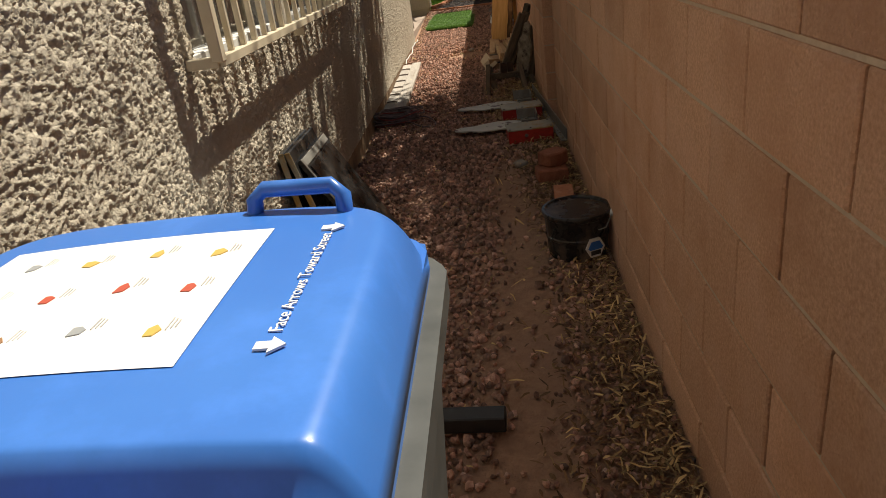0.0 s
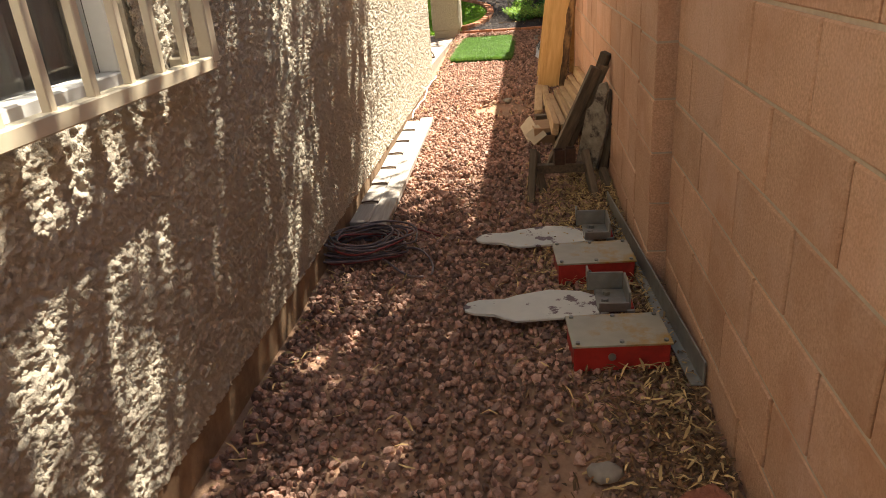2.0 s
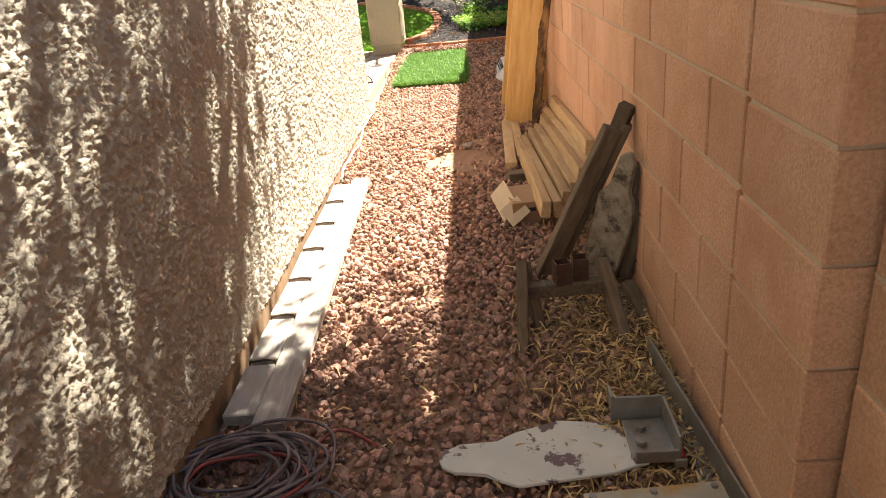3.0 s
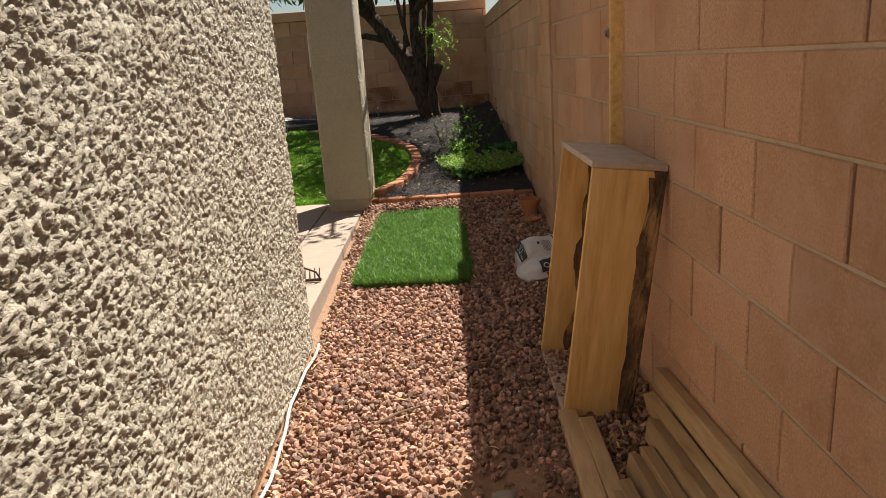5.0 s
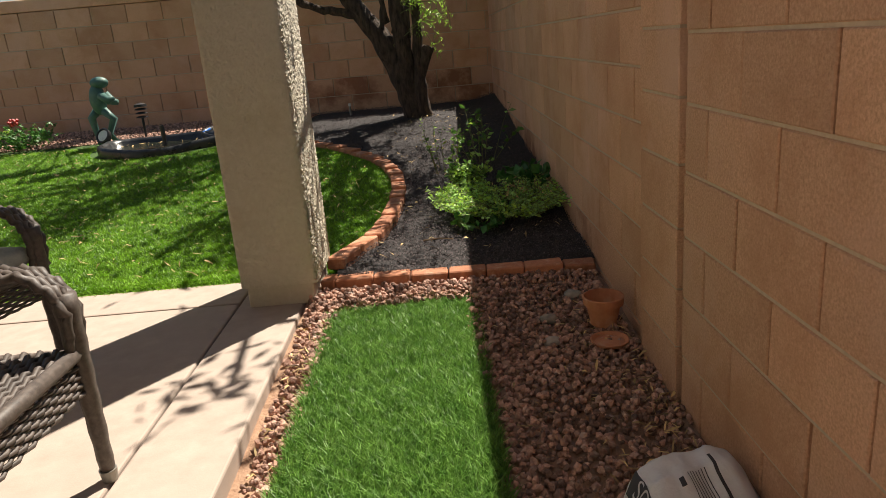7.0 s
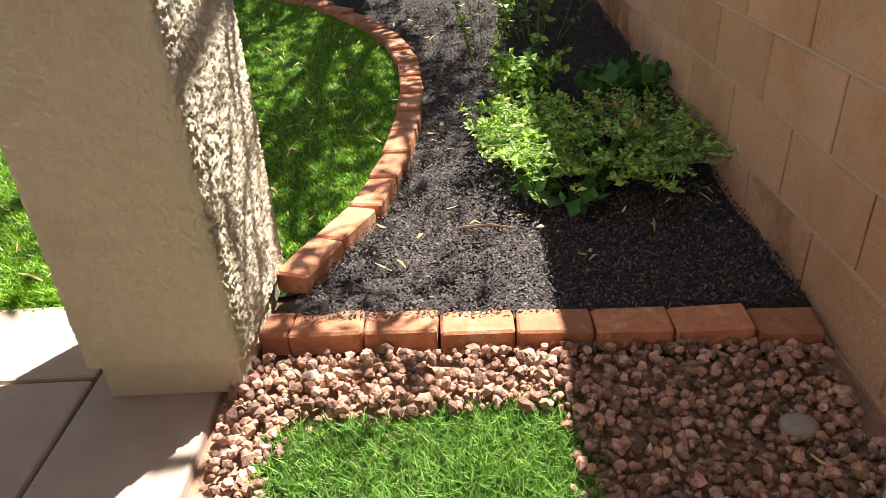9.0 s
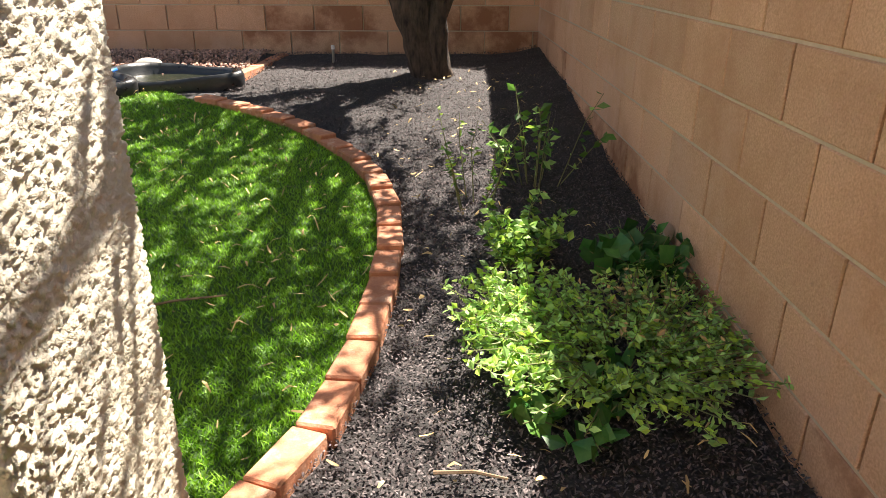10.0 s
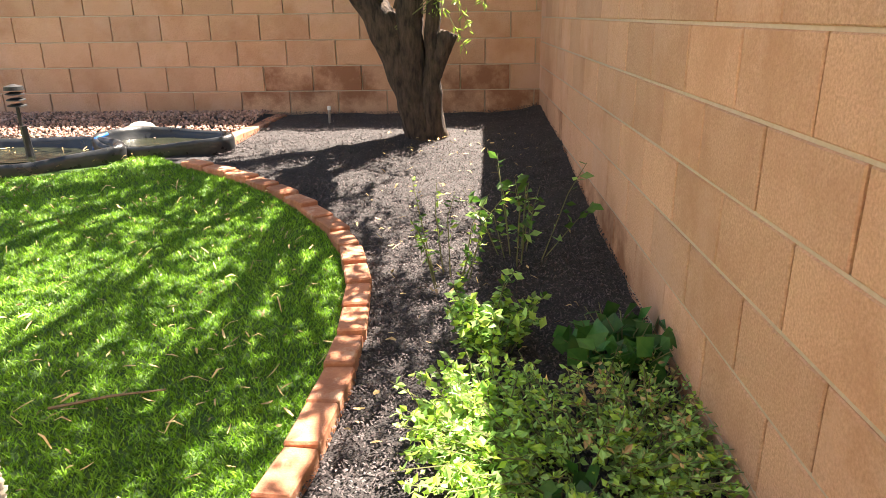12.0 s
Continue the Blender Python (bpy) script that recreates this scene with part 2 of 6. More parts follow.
def arrays(name, verts, faces, material, smooth=False):
    verts, faces = np.asarray(verts, np.float32), np.asarray(faces, np.int32)
    me = bpy.data.meshes.new(name)
    me.vertices.add(len(verts))
    me.vertices.foreach_set("co", verts.ravel())
    k = faces.shape[1]
    me.loops.add(faces.size)
    me.loops.foreach_set("vertex_index", faces.ravel())
    me.polygons.add(len(faces))
    me.polygons.foreach_set("loop_start", np.arange(0, faces.size, k, dtype=np.int32))
    me.polygons.foreach_set("loop_total", np.full(len(faces), k, np.int32))
    me.polygons.foreach_set("use_smooth", np.full(len(faces), smooth, bool))
    me.update(calc_edges=True)
    me.materials.append(material)
    return me


def add_box(bm, size, at=(0, 0, 0), bevel=0.0, rot=(0, 0, 0), m=None, segments=1):
    mm = (m or Matrix.Identity(4)) @ pose(*at, *rot)
    r = bmesh.ops.create_cube(bm, size=1.0, matrix=mm @ Matrix.Diagonal((*size, 1)))
    if bevel:
        es = list({e for v in r["verts"] for e in v.link_edges})
        bmesh.ops.bevel(bm, geom=es, offset=bevel, segments=segments, affect="EDGES", profile=0.5)
    return bm


def box(size, at=(0, 0, 0), bevel=0.0, rot=(0, 0, 0), segments=1):
    return add_box(bmesh.new(), size, at, bevel, rot, None, segments)


def add_cyl(bm, r1, r2, h, at=(0, 0, 0), rot=(0, 0, 0), seg=20, caps=True):
    """A cone or cylinder that stands on at."""
    bmesh.ops.create_cone(bm, cap_ends=caps, segments=seg, radius1=r1, radius2=r2, depth=h, matrix=pose(*at, *rot) @ Matrix.Translation((0, 0, h / 2)))
    return bm


def cyl(r1, r2, h, at=(0, 0, 0), rot=(0, 0, 0), seg=20, caps=True):
    return add_cyl(bmesh.new(), r1, r2, h, at, rot, seg, caps)


def add_lathe(bm, prof, at=(0, 0, 0), seg=28):
    """A solid of revolution from (radius, height) pairs."""
    rings = []
    for r, z in prof:
        rings.append([bm.verts.new((at[0] + r * math.cos(a), at[1] + r * math.sin(a), at[2] + z)) for a in (2 * math.pi * i / seg for i in range(seg))])
    for p, q in zip(rings, rings[1:]):
        for i in range(seg):
            bm.faces.new((p[i], p[(i + 1) % seg], q[(i + 1) % seg], q[i]))
    bm.faces.new(rings[0][::-1])
    bm.faces.new(rings[-1])
    return bm


def lathe(prof, at=(0, 0, 0), seg=28):
    return add_lathe(bmesh.new(), prof, at, seg)


def add_tube(bm, pts, r, seg=8, closed=False):
    """A round bar along points; r may be one radius or one for each point."""
    pts = [Vector([float(q) for q in p]) for p in pts]
    n = len(pts)
    rs = [float(q) for q in r] if isinstance(r, (list, tuple)) else [float(r)] * n
    rings, up = [], None
    for i, p in enumerate(pts):
        a = pts[i - 1] if i or closed else p
        b = pts[(i + 1) % n] if i < n - 1 or closed else p
        d = (b - a).normalized()
        if up is None:
            up = Vector((0, 0, 1)) if abs(d.z) < 0.9 else Vector((1, 0, 0))
        s = d.cross(up).normalized()
        up = s.cross(d).normalized()
        rings.append([bm.verts.new(p + rs[i] * (math.cos(t) * s + math.sin(t) * up)) for t in (2 * math.pi * k / seg for k in range(seg))])
    for i in range(n if closed else n - 1):
        p, q = rings[i], rings[(i + 1) % n]
        for k in range(seg):
            bm.faces.new((p[k], p[(k + 1) % seg], q[(k + 1) % seg], q[k]))
    if not closed:
        bm.faces.new(rings[0][::-1])
        bm.faces.new(rings[-1])
    return bm


def tube(pts, r, seg=8, closed=False):
    return add_tube(bmesh.new(), pts, r, seg, closed)


def add_prism(bm, outline, z0, z1, m=None):
    """An outline in x and y, raised from z0 to z1."""
    mm = m or Matrix.Identity(4)
    lo = [bm.verts.new(mm @ Vector((x, y, z0))) for x, y in outline]
    hi = [bm.verts.new(mm @ Vector((x, y, z1))) for x, y in outline]
    bm.faces.new(lo[::-1])
    bm.faces.new(hi)
    for i in range(len(lo)):
        j = (i + 1) % len(lo)
        bm.faces.new((lo[i], lo[j], hi[j], hi[i]))
    return bm


def prism(outline, z0, z1, bevel=0.0, m=None):
    bm = add_prism(bmesh.new(), outline, z0, z1, m)
    if bevel:
        bmesh.ops.bevel(bm, geom=list(bm.edges), offset=bevel, segments=1, affect="EDGES")
    return bm


def rounded(w, d, r, n=5):
    """A rounded rectangle, centred."""
    out = []
    for cx, cy, a0 in ((w / 2 - r, d / 2 - r, 0), (-w / 2 + r, d / 2 - r, 90), (-w / 2 + r, -d / 2 + r, 180), (w / 2 - r, -d / 2 + r, 270)):
        out += [(cx + r * math.cos(radians(a0 + 90 * i / n)), cy + r * math.sin(radians(a0 + 90 * i / n))) for i in range(n + 1)]
    return out


def text_part(words, size, m, material, parent, name="lettering", label=""):
    cu = bpy.data.curves.new(name, "FONT")
    cu.body, cu.size, cu.extrude, cu.align_x, cu.align_y = words, size, 0.0006, "CENTER", "CENTER"
    tmp = bpy.data.objects.new(name, cu)
    scene.collection.objects.link(tmp)
    bpy.context.view_layer.update()
    me = bpy.data.meshes.new_from_object(tmp.evaluated_get(bpy.context.evaluated_depsgraph_get()))
    bpy.data.objects.remove(tmp)
    me.materials.clear()
    me.materials.append(material)
    ob = new(name, me)
    ob.parent = parent
    ob.matrix_basis = m
    return tagged(ob, label)


def field(ny, nx, cell, size, seed, aspect=1.0):
    """Smooth random relief on a grid, about -1 to 1; size: breadth of its bumps in metres; aspect: how much longer they are along x."""
    rng = np.random.default_rng(seed)
    fy, fx = np.fft.fftfreq(ny, cell)[:, None], np.fft.fftfreq(nx, cell)[None, :]
    k = np.exp(-((fy ** 2 + (fx * aspect) ** 2) * (size * 1.6) ** 2))
    f = np.fft.ifft2(np.fft.fft2(rng.standard_normal((ny, nx))) * k).real
    return f / f.std() / 2


GY = np.array([-12, 3, 6, 7, 9.6, 10.8, 12.6, 40.0])
GZ = np.array([-0.03, -0.02, -0.005, 0.025, 0.085, 0.115, 0.188, 0.2])
MY = np.array([12.6, 12.9, 14, 15.5, 16.5, 17.6, 18.0, 40])
MZ = np.array([0.243, 0.262, 0.31, 0.42, 0.54, 0.6, 0.6, 0.6])


def ground_z(y):
    return np.interp(y, GY, GZ)


def bed_z(y):
    return np.interp(y, MY, MZ)


def bed_rise(x, y):
    """Mulch heaped against the side wall."""
    return 0.06 * np.clip((x - 0.25) / 0.3, 0, 1) * np.clip((y - 13.3) / 0.6, 0, 1)


def house_x(y):
    return -0.70 - 0.0135 * (y - 3)


# ---- ground ----
def axis(*runs):
    out = []
    for a, b, n in runs:
        out += list(np.linspace(a, b, n, endpoint=False))
    return np.array(out + [runs[-1][1]])


gx = axis((-400, -60, 4), (-60, -8, 6), (-8, -0.9, 12), (-0.9, 0.68, 40), (0.68, 8, 8), (8, 60, 6), (60, 400, 4))
gy = axis((-400, -60, 4), (-60, -4, 8), (-4, 12.9, 300), (12.9, 60, 12), (60, 400, 4))
X, Y = np.meshgrid(gx, gy)
wob = field(len(gy), len(gx), 0.05, 0.22, 3)
Z = ground_z(Y) - 0.012 + 0.008 * wob * ((X > -0.9) & (X < 0.68))
nx = len(gx)
i = np.arange(len(gy) - 1)[:, None] * nx + np.arange(nx - 1)[None, :]
quads = np.stack([i, i + 1, i + nx + 1, i + nx], -1).reshape(-1, 4)
ground = tagged(new("ground", arrays("ground", np.stack([X, Y, Z], -1).reshape(-1, 3), quads, EARTH, True)), "reddish bare earth under the gravel of the side yard", "ground", kind="structure")

# ---- concrete block walls ----
COURSE, PITCH = 0.187, 0.37
BLOCKS = {}


def block_mesh(length, d=0.03, material=BLOCK, course=COURSE):
    key = (round(length, 3), d, material.name, course)
    if key not in BLOCKS:
        l, h, c = key[0] - 0.009, course - 0.009, 0.0035
        v = [(0, d, 0), (l, d, 0), (l, d, h), (0, d, h), (0, c, 0), (l, c, 0), (l, c, h), (0, c, h), (c, 0, c), (l - c, 0, c), (l - c, 0, h - c), (c, 0, h - c)]
        f = [(0, 1, 5, 4), (1, 2, 6, 5), (2, 3, 7, 6), (3, 0, 4, 7), (4, 5, 9, 8), (5, 6, 10, 9), (6, 7, 11, 10), (7, 4, 8, 11), (8, 9, 10, 11)]
        BLOCKS[key] = arrays("block", v, f, material)
    return BLOCKS[key]


def block_wall(name, label, at, rz, length, bed, top, phase, pitch=PITCH, course=COURSE, pilaster=False):
    """A wall of blocks in running bond that faces its local -y; bed: height of one bed joint; phase: where a head joint of the course above it lies along the wall."""
    wall = thing(name, label, "wall", at, rz, kind="structure")
    inset = 0.012 if pilaster else 0.0
    below = math.ceil((bed + 0.3) / course)
    base = bed - below * course
    courses = int((top - 0.045 - base) / course)
    last = base + courses * course
    # deep head joints, flush bed joints
    bm = box((length - 2 * inset, 0.13, last - base - 0.002), (length / 2, 0.081, (last + base) / 2 - 0.001))
    for k in range(1, courses):
        add_box(bm, (length - 2 * inset - 0.002, 0.02, 0.0086), (length / 2, 0.0145, base + k * course), 0)
    part("mortar", bm, MORTAR, wall)
    part("cap", box((length, 0.165, top - last - 0.003), (length / 2, 0.072, (top + last) / 2 + 0.0015), 0.006), BLOCK, wall)
    rng = random.Random(len(name) + int(length * 10))
    for k in range(courses):
        cuts = [0.0, length]
        if not pilaster:
            x = (phase + (pitch / 2 if (k - below) % 2 else 0)) % pitch
            while x < length:
                if 0.04 < x < length - 0.04:
                    cuts.append(x)
                x += pitch
        cuts.sort()
        for a, b in zip(cuts, cuts[1:]):
            where = Matrix.Translation(at) @ Matrix.Rotation(radians(rz), 4, "Z") @ Vector(((a + b) / 2, 0, 0))
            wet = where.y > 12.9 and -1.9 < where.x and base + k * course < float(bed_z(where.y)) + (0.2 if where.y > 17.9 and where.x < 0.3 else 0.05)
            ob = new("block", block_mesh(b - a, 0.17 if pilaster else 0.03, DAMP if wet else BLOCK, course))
            ob.parent = wall
            ob.location = (a + 0.0045, rng.uniform(-0.002, 0.002), base + k * course + 0.0045)
    return wall


# local x runs towards -y on the side walls
block_wall("wall_east_1", "tan concrete block boundary wall beside the gravel path", (0.615, 5.882, 0), -90, 9.0, 0.862, 1.88, 5.882 - 5.475)
block_wall("wall_east_2", "tan concrete block pilaster in the boundary wall", (0.551, 6.26, 0), -90, 0.36, 0.866, 1.89, 0, pilaster=True)
block_wall("wall_east_3", "tan concrete block boundary wall with stains near the ground", (0.513, 11.538, 0), -90 + 0.42, 5.275, 0.875, 1.87, 11.538 - 11.02, 0.3637)
block_wall("wall_east_4", "tan concrete block pilaster with a dark open joint", (0.502, 11.915, 0), -90, 0.36, 0.89, 1.89, 0, pilaster=True)
block_wall("wall_east_5", "tan concrete block boundary wall beside the planting bed", (0.565, 18.15, 0), -90 - 0.3, 6.23, 0.955, 1.88, 18.15 - 13.95, 0.372)
block_wall("wall_north", "tan concrete block wall with damp stains behind the tree", (-8.0, 18.0, 0), 0, 8.58, 0.969, 2.12, 8.0 - 1.10, 0.4064, 0.2032)
# black strips added inside the open pilaster joints stand in for their shade
for pil, x, y in (("wall_east_2", 0.66, 5.891), ("wall_east_4", 0.6, 11.546)):
    j = part("expansion_joint", box((0.05, 0.03, 2.1), (x, y, 0.8)), BLACKP, None, "black strip standing in for shade inside the open expansion joint")
    j.parent = bpy.data.objects[pil]
    j.matrix_parent_inverse = bpy.data.objects[pil].matrix_basis.inverted()
for nm, size, at in (("wall_south", (9.0, 0.15, 2.1), (-3.6, -4.0, 0.9)), ("wall_west", (0.15, 7.9, 1.9), (-8.08, 14.1, 0.9))):
    part(nm, box(size, at), MORTAR)
    tagged(bpy.data.objects[nm], "plain tan boundary wall closing the yard", "wall", kind="structure")

# ---- house wall with heavy stucco ----
WIN = (3.08, 5.0, 0.95, 2.05)
cell = 0.0058
ys, zs = np.arange(1.2, 10.2, cell), np.arange(0.10, 1.62, cell)
ny, nz = len(ys), len(zs)
rel = field(nz, ny, cell, 0.0042, 5, 1.55)
broad = field(nz, ny, cell, 0.04, 6, 1.5)
lace = np.tanh(3.4 * (rel + 0.3 * broad))
relief = 0.0052 * lace + 0.0008 * field(nz, ny, cell, 0.004, 7)
YY, ZZ = np.meshgrid(ys, zs)
XX = house_x(YY) + relief
edge = np.clip((YY - 10.16) / 0.035, 0, 1)
XX -= 0.035 * (1 - np.sqrt(np.clip(1 - edge ** 2, 0, 1)))
i = np.arange(nz - 1)[:, None] * ny + np.arange(ny - 1)[None, :]
keep = ~((YY[:-1, :-1] > WIN[0]) & (YY[:-1, :-1] < WIN[1]) & (ZZ[:-1, :-1] > WIN[2]))
quads = np.stack([i, i + 1, i + ny + 1, i + ny], -1)[keep]
house = thing("house", "single-storey house wall in rough cream lace stucco", "house", kind="structure")
skin = new("wall", arrays("wall", np.stack([XX, YY, ZZ], -1).reshape(-1, 3), quads, STUCCO, True))
skin.parent = house
lean = math.degrees(math.atan(0.0135))


def along(y0, y1, z0, z1, back, thick, bm=None):
    """A box of the house wall between two heights, its front set back from the stucco."""
    y = (y0 + y1) / 2
    return add_box(bm or bmesh.new(), (thick, y1 - y0, z1 - z0), (house_x(y) - back - thick / 2, y, (z0 + z1) / 2), 0, (0, 0, lean))


bm = along(-3.0, WIN[0], 0.1, 2.9, 0.012, 0.2)
along(WIN[1], 10.16, 0.1, 2.9, 0.012, 0.2, bm)
along(WIN[0], WIN[1], 0.1, WIN[2], 0.012, 0.2, bm)
along(WIN[0], WIN[1], WIN[3], 2.9, 0.012, 0.2, bm)
part("wall_core", bm, COLUMN, house)
part("window_pier", along(4.16, 4.29, WIN[2], WIN[3], -0.004, 0.2), STUCCO, house, "stucco pier between the two sashes")
part("footing", along(-3.0, 10.15, -0.2, 0.1, 0.004, 0.15), FOOTING, house, "brown dirt-stained footing board under the stucco")
part("end_wall", box((5.4, 0.2, 2.8), (-3.52, 10.07, 1.5)), COLUMN, house)
part("side_wall", box((0.2, 13.0, 2.8), (-6.2, 3.5, 1.5)), COLUMN, house)
part("rear_wall", box((5.4, 0.2, 2.8), (-3.5, -2.9, 1.5)), COLUMN, house)
part("roof", box((5.65, 13.2, 0.12), (-3.5, 3.55, 2.96)), CONCRETE, house)
# window with blinds behind glass
win = thing("window_1", "white-framed sliding window with grey curtains behind glass", "window", kind="structure")
wy, wz = (WIN[0] + WIN[1]) / 2, (WIN[2] + WIN[3]) / 2
wx = house_x(wy)
bm = bmesh.new()
for z in (WIN[2] + 0.025, WIN[3] - 0.025):
    add_box(bm, (0.07, WIN[1] - WIN[0], 0.05), (wx - 0.06, wy, z), 0.004, (0, 0, lean))
for y in (WIN[0] + 0.025, 4.132, 4.318, WIN[1] - 0.025):
    add_box(bm, (0.07, 0.05, WIN[3] - WIN[2] - 0.1), (house_x(y) - 0.06, y, wz), 0.004)
part("window_frame", bm, FRAMEW, win)
pane = part("pane", box((0.005, WIN[1] - WIN[0] - 0.1, WIN[3] - WIN[2] - 0.1), (wx - 0.075, wy, wz), 0, (0, 0, lean)), GLASS, win)
pane.visible_shadow = False
bm = bmesh.new()
prev = None
for k in range(90):
    y = WIN[0] - 0.05 + k * (WIN[1] - WIN[0] + 0.1) / 89
    x = house_x(y) - 0.19 + 0.035 * math.sin(k * 0.9) + 0.012 * math.sin(k * 0.37)
    a, b = bm.verts.new((x, y, WIN[2] - 0.1)), bm.verts.new((x, y, WIN[3] + 0.05))
    if prev:
        bm.faces.new((prev[0], a, b, prev[1]))
    prev = (a, b)
part("curtain", bm, BLIND, win, "grey pleated curtain", True)
# burglar grille in front of the window
GR0, GR1, GZ0, GZ1, OUT = 3.02, 5.14, 0.985, 2.1, 0.10
grille = thing("window_grille", "cream-painted steel burglar grille over the window", "window grille")
gxx = lambda y, o: house_x(y) + o
bm = bmesh.new()
for z in (GZ0, GZ1):
    for a, b, o in ((GR0, GR1, OUT),):
        y = (a + b) / 2
        add_box(bm, (0.032, b - a, 0.032), (gxx(y, o), y, z), 0.003, (0, 0, lean))
    for y in (GR0, GR1):
        add_box(bm, (OUT, 0.032, 0.032), (gxx(y, OUT / 2), y, z), 0.003)
for y in (GR0, GR1):
    add_box(bm, (0.036, 0.036, GZ1 - GZ0), (gxx(y, OUT), y, (GZ0 + GZ1) / 2), 0.003)
part("grille_frame", bm, CREAM, grille)
nbar = 17
bar = mesh_of(box((0.018, 0.018, GZ1 - GZ0), (0, 0, 0), 0.002), "bar", CREAM)
for k in range(1, nbar):
    y = GR0 + (GR1 - GR0) * k / nbar
    ob = new("bar", bar)
    ob.parent = grille
    ob.location = (gxx(y, OUT), y, (GZ0 + GZ1) / 2)
part("bracket", box((0.05, 0.03, 0.05), (gxx(4.1, OUT - 0.02), 4.1, GZ0 - 0.03), 0.003), CREAM, grille)

# ---- patio ----
TOP = 0.195
for k, (x0, x1, y0, y1) in enumerate(((-1.135, -0.83, 10.2, 12.985), (-6.0, -1.145, 10.2, 12.665), (-6.0, -1.145, 12.675, 12.985))):
    ob = part("pavement_%d" % (k + 1), box((x1 - x0, y1 - y0, 0.2), ((x0 + x1) / 2, (y0 + y1) / 2, TOP - 0.1), 0.008, (0, 0, 0), 2), CONCRETE)
    tagged(ob, "pale pinkish concrete patio slab with tooled joints", "pavement", kind="structure")
post = thing("patio_column", "square cream stucco column of the patio roof", "column", kind="structure")
cw, cd = 0.345, 0.44
cz = np.append(np.arange(0.292, 1.75, 0.005), [2.6])
per = []
for a, b in (((-1, -1), (1, -1)), ((1, -1), (1, 1)), ((1, 1), (-1, 1)), ((-1, 1), (-1, -1))):
    m = 78
    per += [(a[0] + (b[0] - a[0]) * k / m, a[1] + (b[1] - a[1]) * k / m) for k in range(m)]
rel = np.tanh(2 * (field(len(cz), len(per), 0.005, 0.003, 9) + 0.25 * field(len(cz), len(per), 0.005, 0.02, 10)))
V = []
for a, z in enumerate(cz):
    for b, (u, v) in enumerate(per):
        # the side towards the lawn bed carries the heavier coat
        rough = 0.004 if u > 0.99 else 0.0015
        k = 1 + rough * rel[a, b] / 0.17
        r = 1 - 0.03 * max(0, abs(u) + abs(v) - 1.9) * 10
        V.append((-0.925 + u * cw / 2 * k * r, 12.80 + v * cd / 2 * k * r, z))
np_ = len(per)
F = [(a * np_ + b, a * np_ + (b + 1) % np_, (a + 1) * np_ + (b + 1) % np_, (a + 1) * np_ + b) for a in range(len(cz) - 1) for b in range(np_)]
ob = new("shaft", arrays("shaft", V, F, COLUMN, True))
ob.parent = post
part("shaft_base", box((0.3, 0.4, 0.1), (-0.925, 12.80, 0.24), 0.006), COLUMN, post)
part("shaft_foot_plate", box((0.335, 0.43, 0.01), (-0.925, 12.80, 0.2965)), COLUMN, post)
tagged(part("patio_roof", box((5.4, 3.0, 0.25), (-3.45, 11.6, 2.72)), COLUMN), "cream stucco patio roof above the column", "roof", kind="structure")

# ---- gravel, litter ----
ICO = bmesh.new()
bmesh.ops.create_icosphere(ICO, subdivisions=1, radius=1.0)
IV = np.array([v.co[:] for v in ICO.verts])
IF = np.array([[v.index for v in f.verts] for f in ICO.faces])
ICO.free()


def turns(rng, n):
    q = rng.standard_normal((n, 4))
    q /= np.linalg.norm(q, axis=1)[:, None]
    w, x, y, z = q.T
    return np.stack([1 - 2 * (y * y + z * z), 2 * (x * y - w * z), 2 * (x * z + w * y), 2 * (x * y + w * z), 1 - 2 * (x * x + z * z), 2 * (y * z - w * x), 2 * (x * z - w * y), 2 * (y * z + w * x), 1 - 2 * (x * x + y * y)], -1).reshape(n, 3, 3)


def pebbles(name, pos, size, seed, material, flat=(0.65, 1.0)):
    rng = np.random.default_rng(seed)
    n = len(pos)
    shape = IV[None] * (1 + 0.19 * np.clip(rng.standard_normal((n, 12, 1)), -1.8, 1.8))
    shape = shape * rng.uniform(flat[0], flat[1], (n, 1, 3)) * size[:, None, None]
    v = np.einsum("nij,nkj->nki", turns(rng, n), shape) + pos[:, None]
    f = IF[None] + (np.arange(n) * 12)[:, None, None]
    return arrays(name, v.reshape(-1, 3), f.reshape(-1, 3), material)


def scatter(rng, x0, x1, y0, y1, step):
    a, b = np.meshgrid(np.arange(x0, x1, step), np.arange(y0, y1, step))
    p = np.stack([a.ravel(), b.ravel()], -1)
    return p + rng.uniform(-0.62, 0.62, p.shape) * step


def east_x(y):
    return np.where(y < 5.9, 0.607, 0.55 - 0.0075 * (y - 6.0))


rng = np.random.default_rng(11)
p = scatter(rng, -0.84, 0.64, -0.2, 12.70, 0.0202)
x, y = p.T
edgew = 0.08 * np.sin(y * 2.1) + 0.05 * np.sin(y * 5.3)
trail = np.exp(-((x - 0.24 - 0.3 * edgew) / 0.15) ** 2) * np.clip((5.3 - y) / 0.6, 0, 1) + 1.0 * np.exp(-((x + 0.08) / 0.3) ** 2) * np.exp(-((y - 8.8) / 0.42) ** 2)
trail += 0.6 * np.exp(-((x - 0.3) / 0.2) ** 2) * np.exp(-((y - 11.3) / 0.5) ** 2)
wallside = np.clip((x - 0.42) / 0.12, 0, 1) * np.clip((7.5 - y) / 0.5, 0, 1)
ok = (x > house_x(y) + 0.02) & (x < east_x(y)) & (rng.random(len(p)) > np.clip(trail * 1.05 + 0.6 * wallside, 0, 0.97))
ok &= ~((x < -0.82) & (y > 10.1))
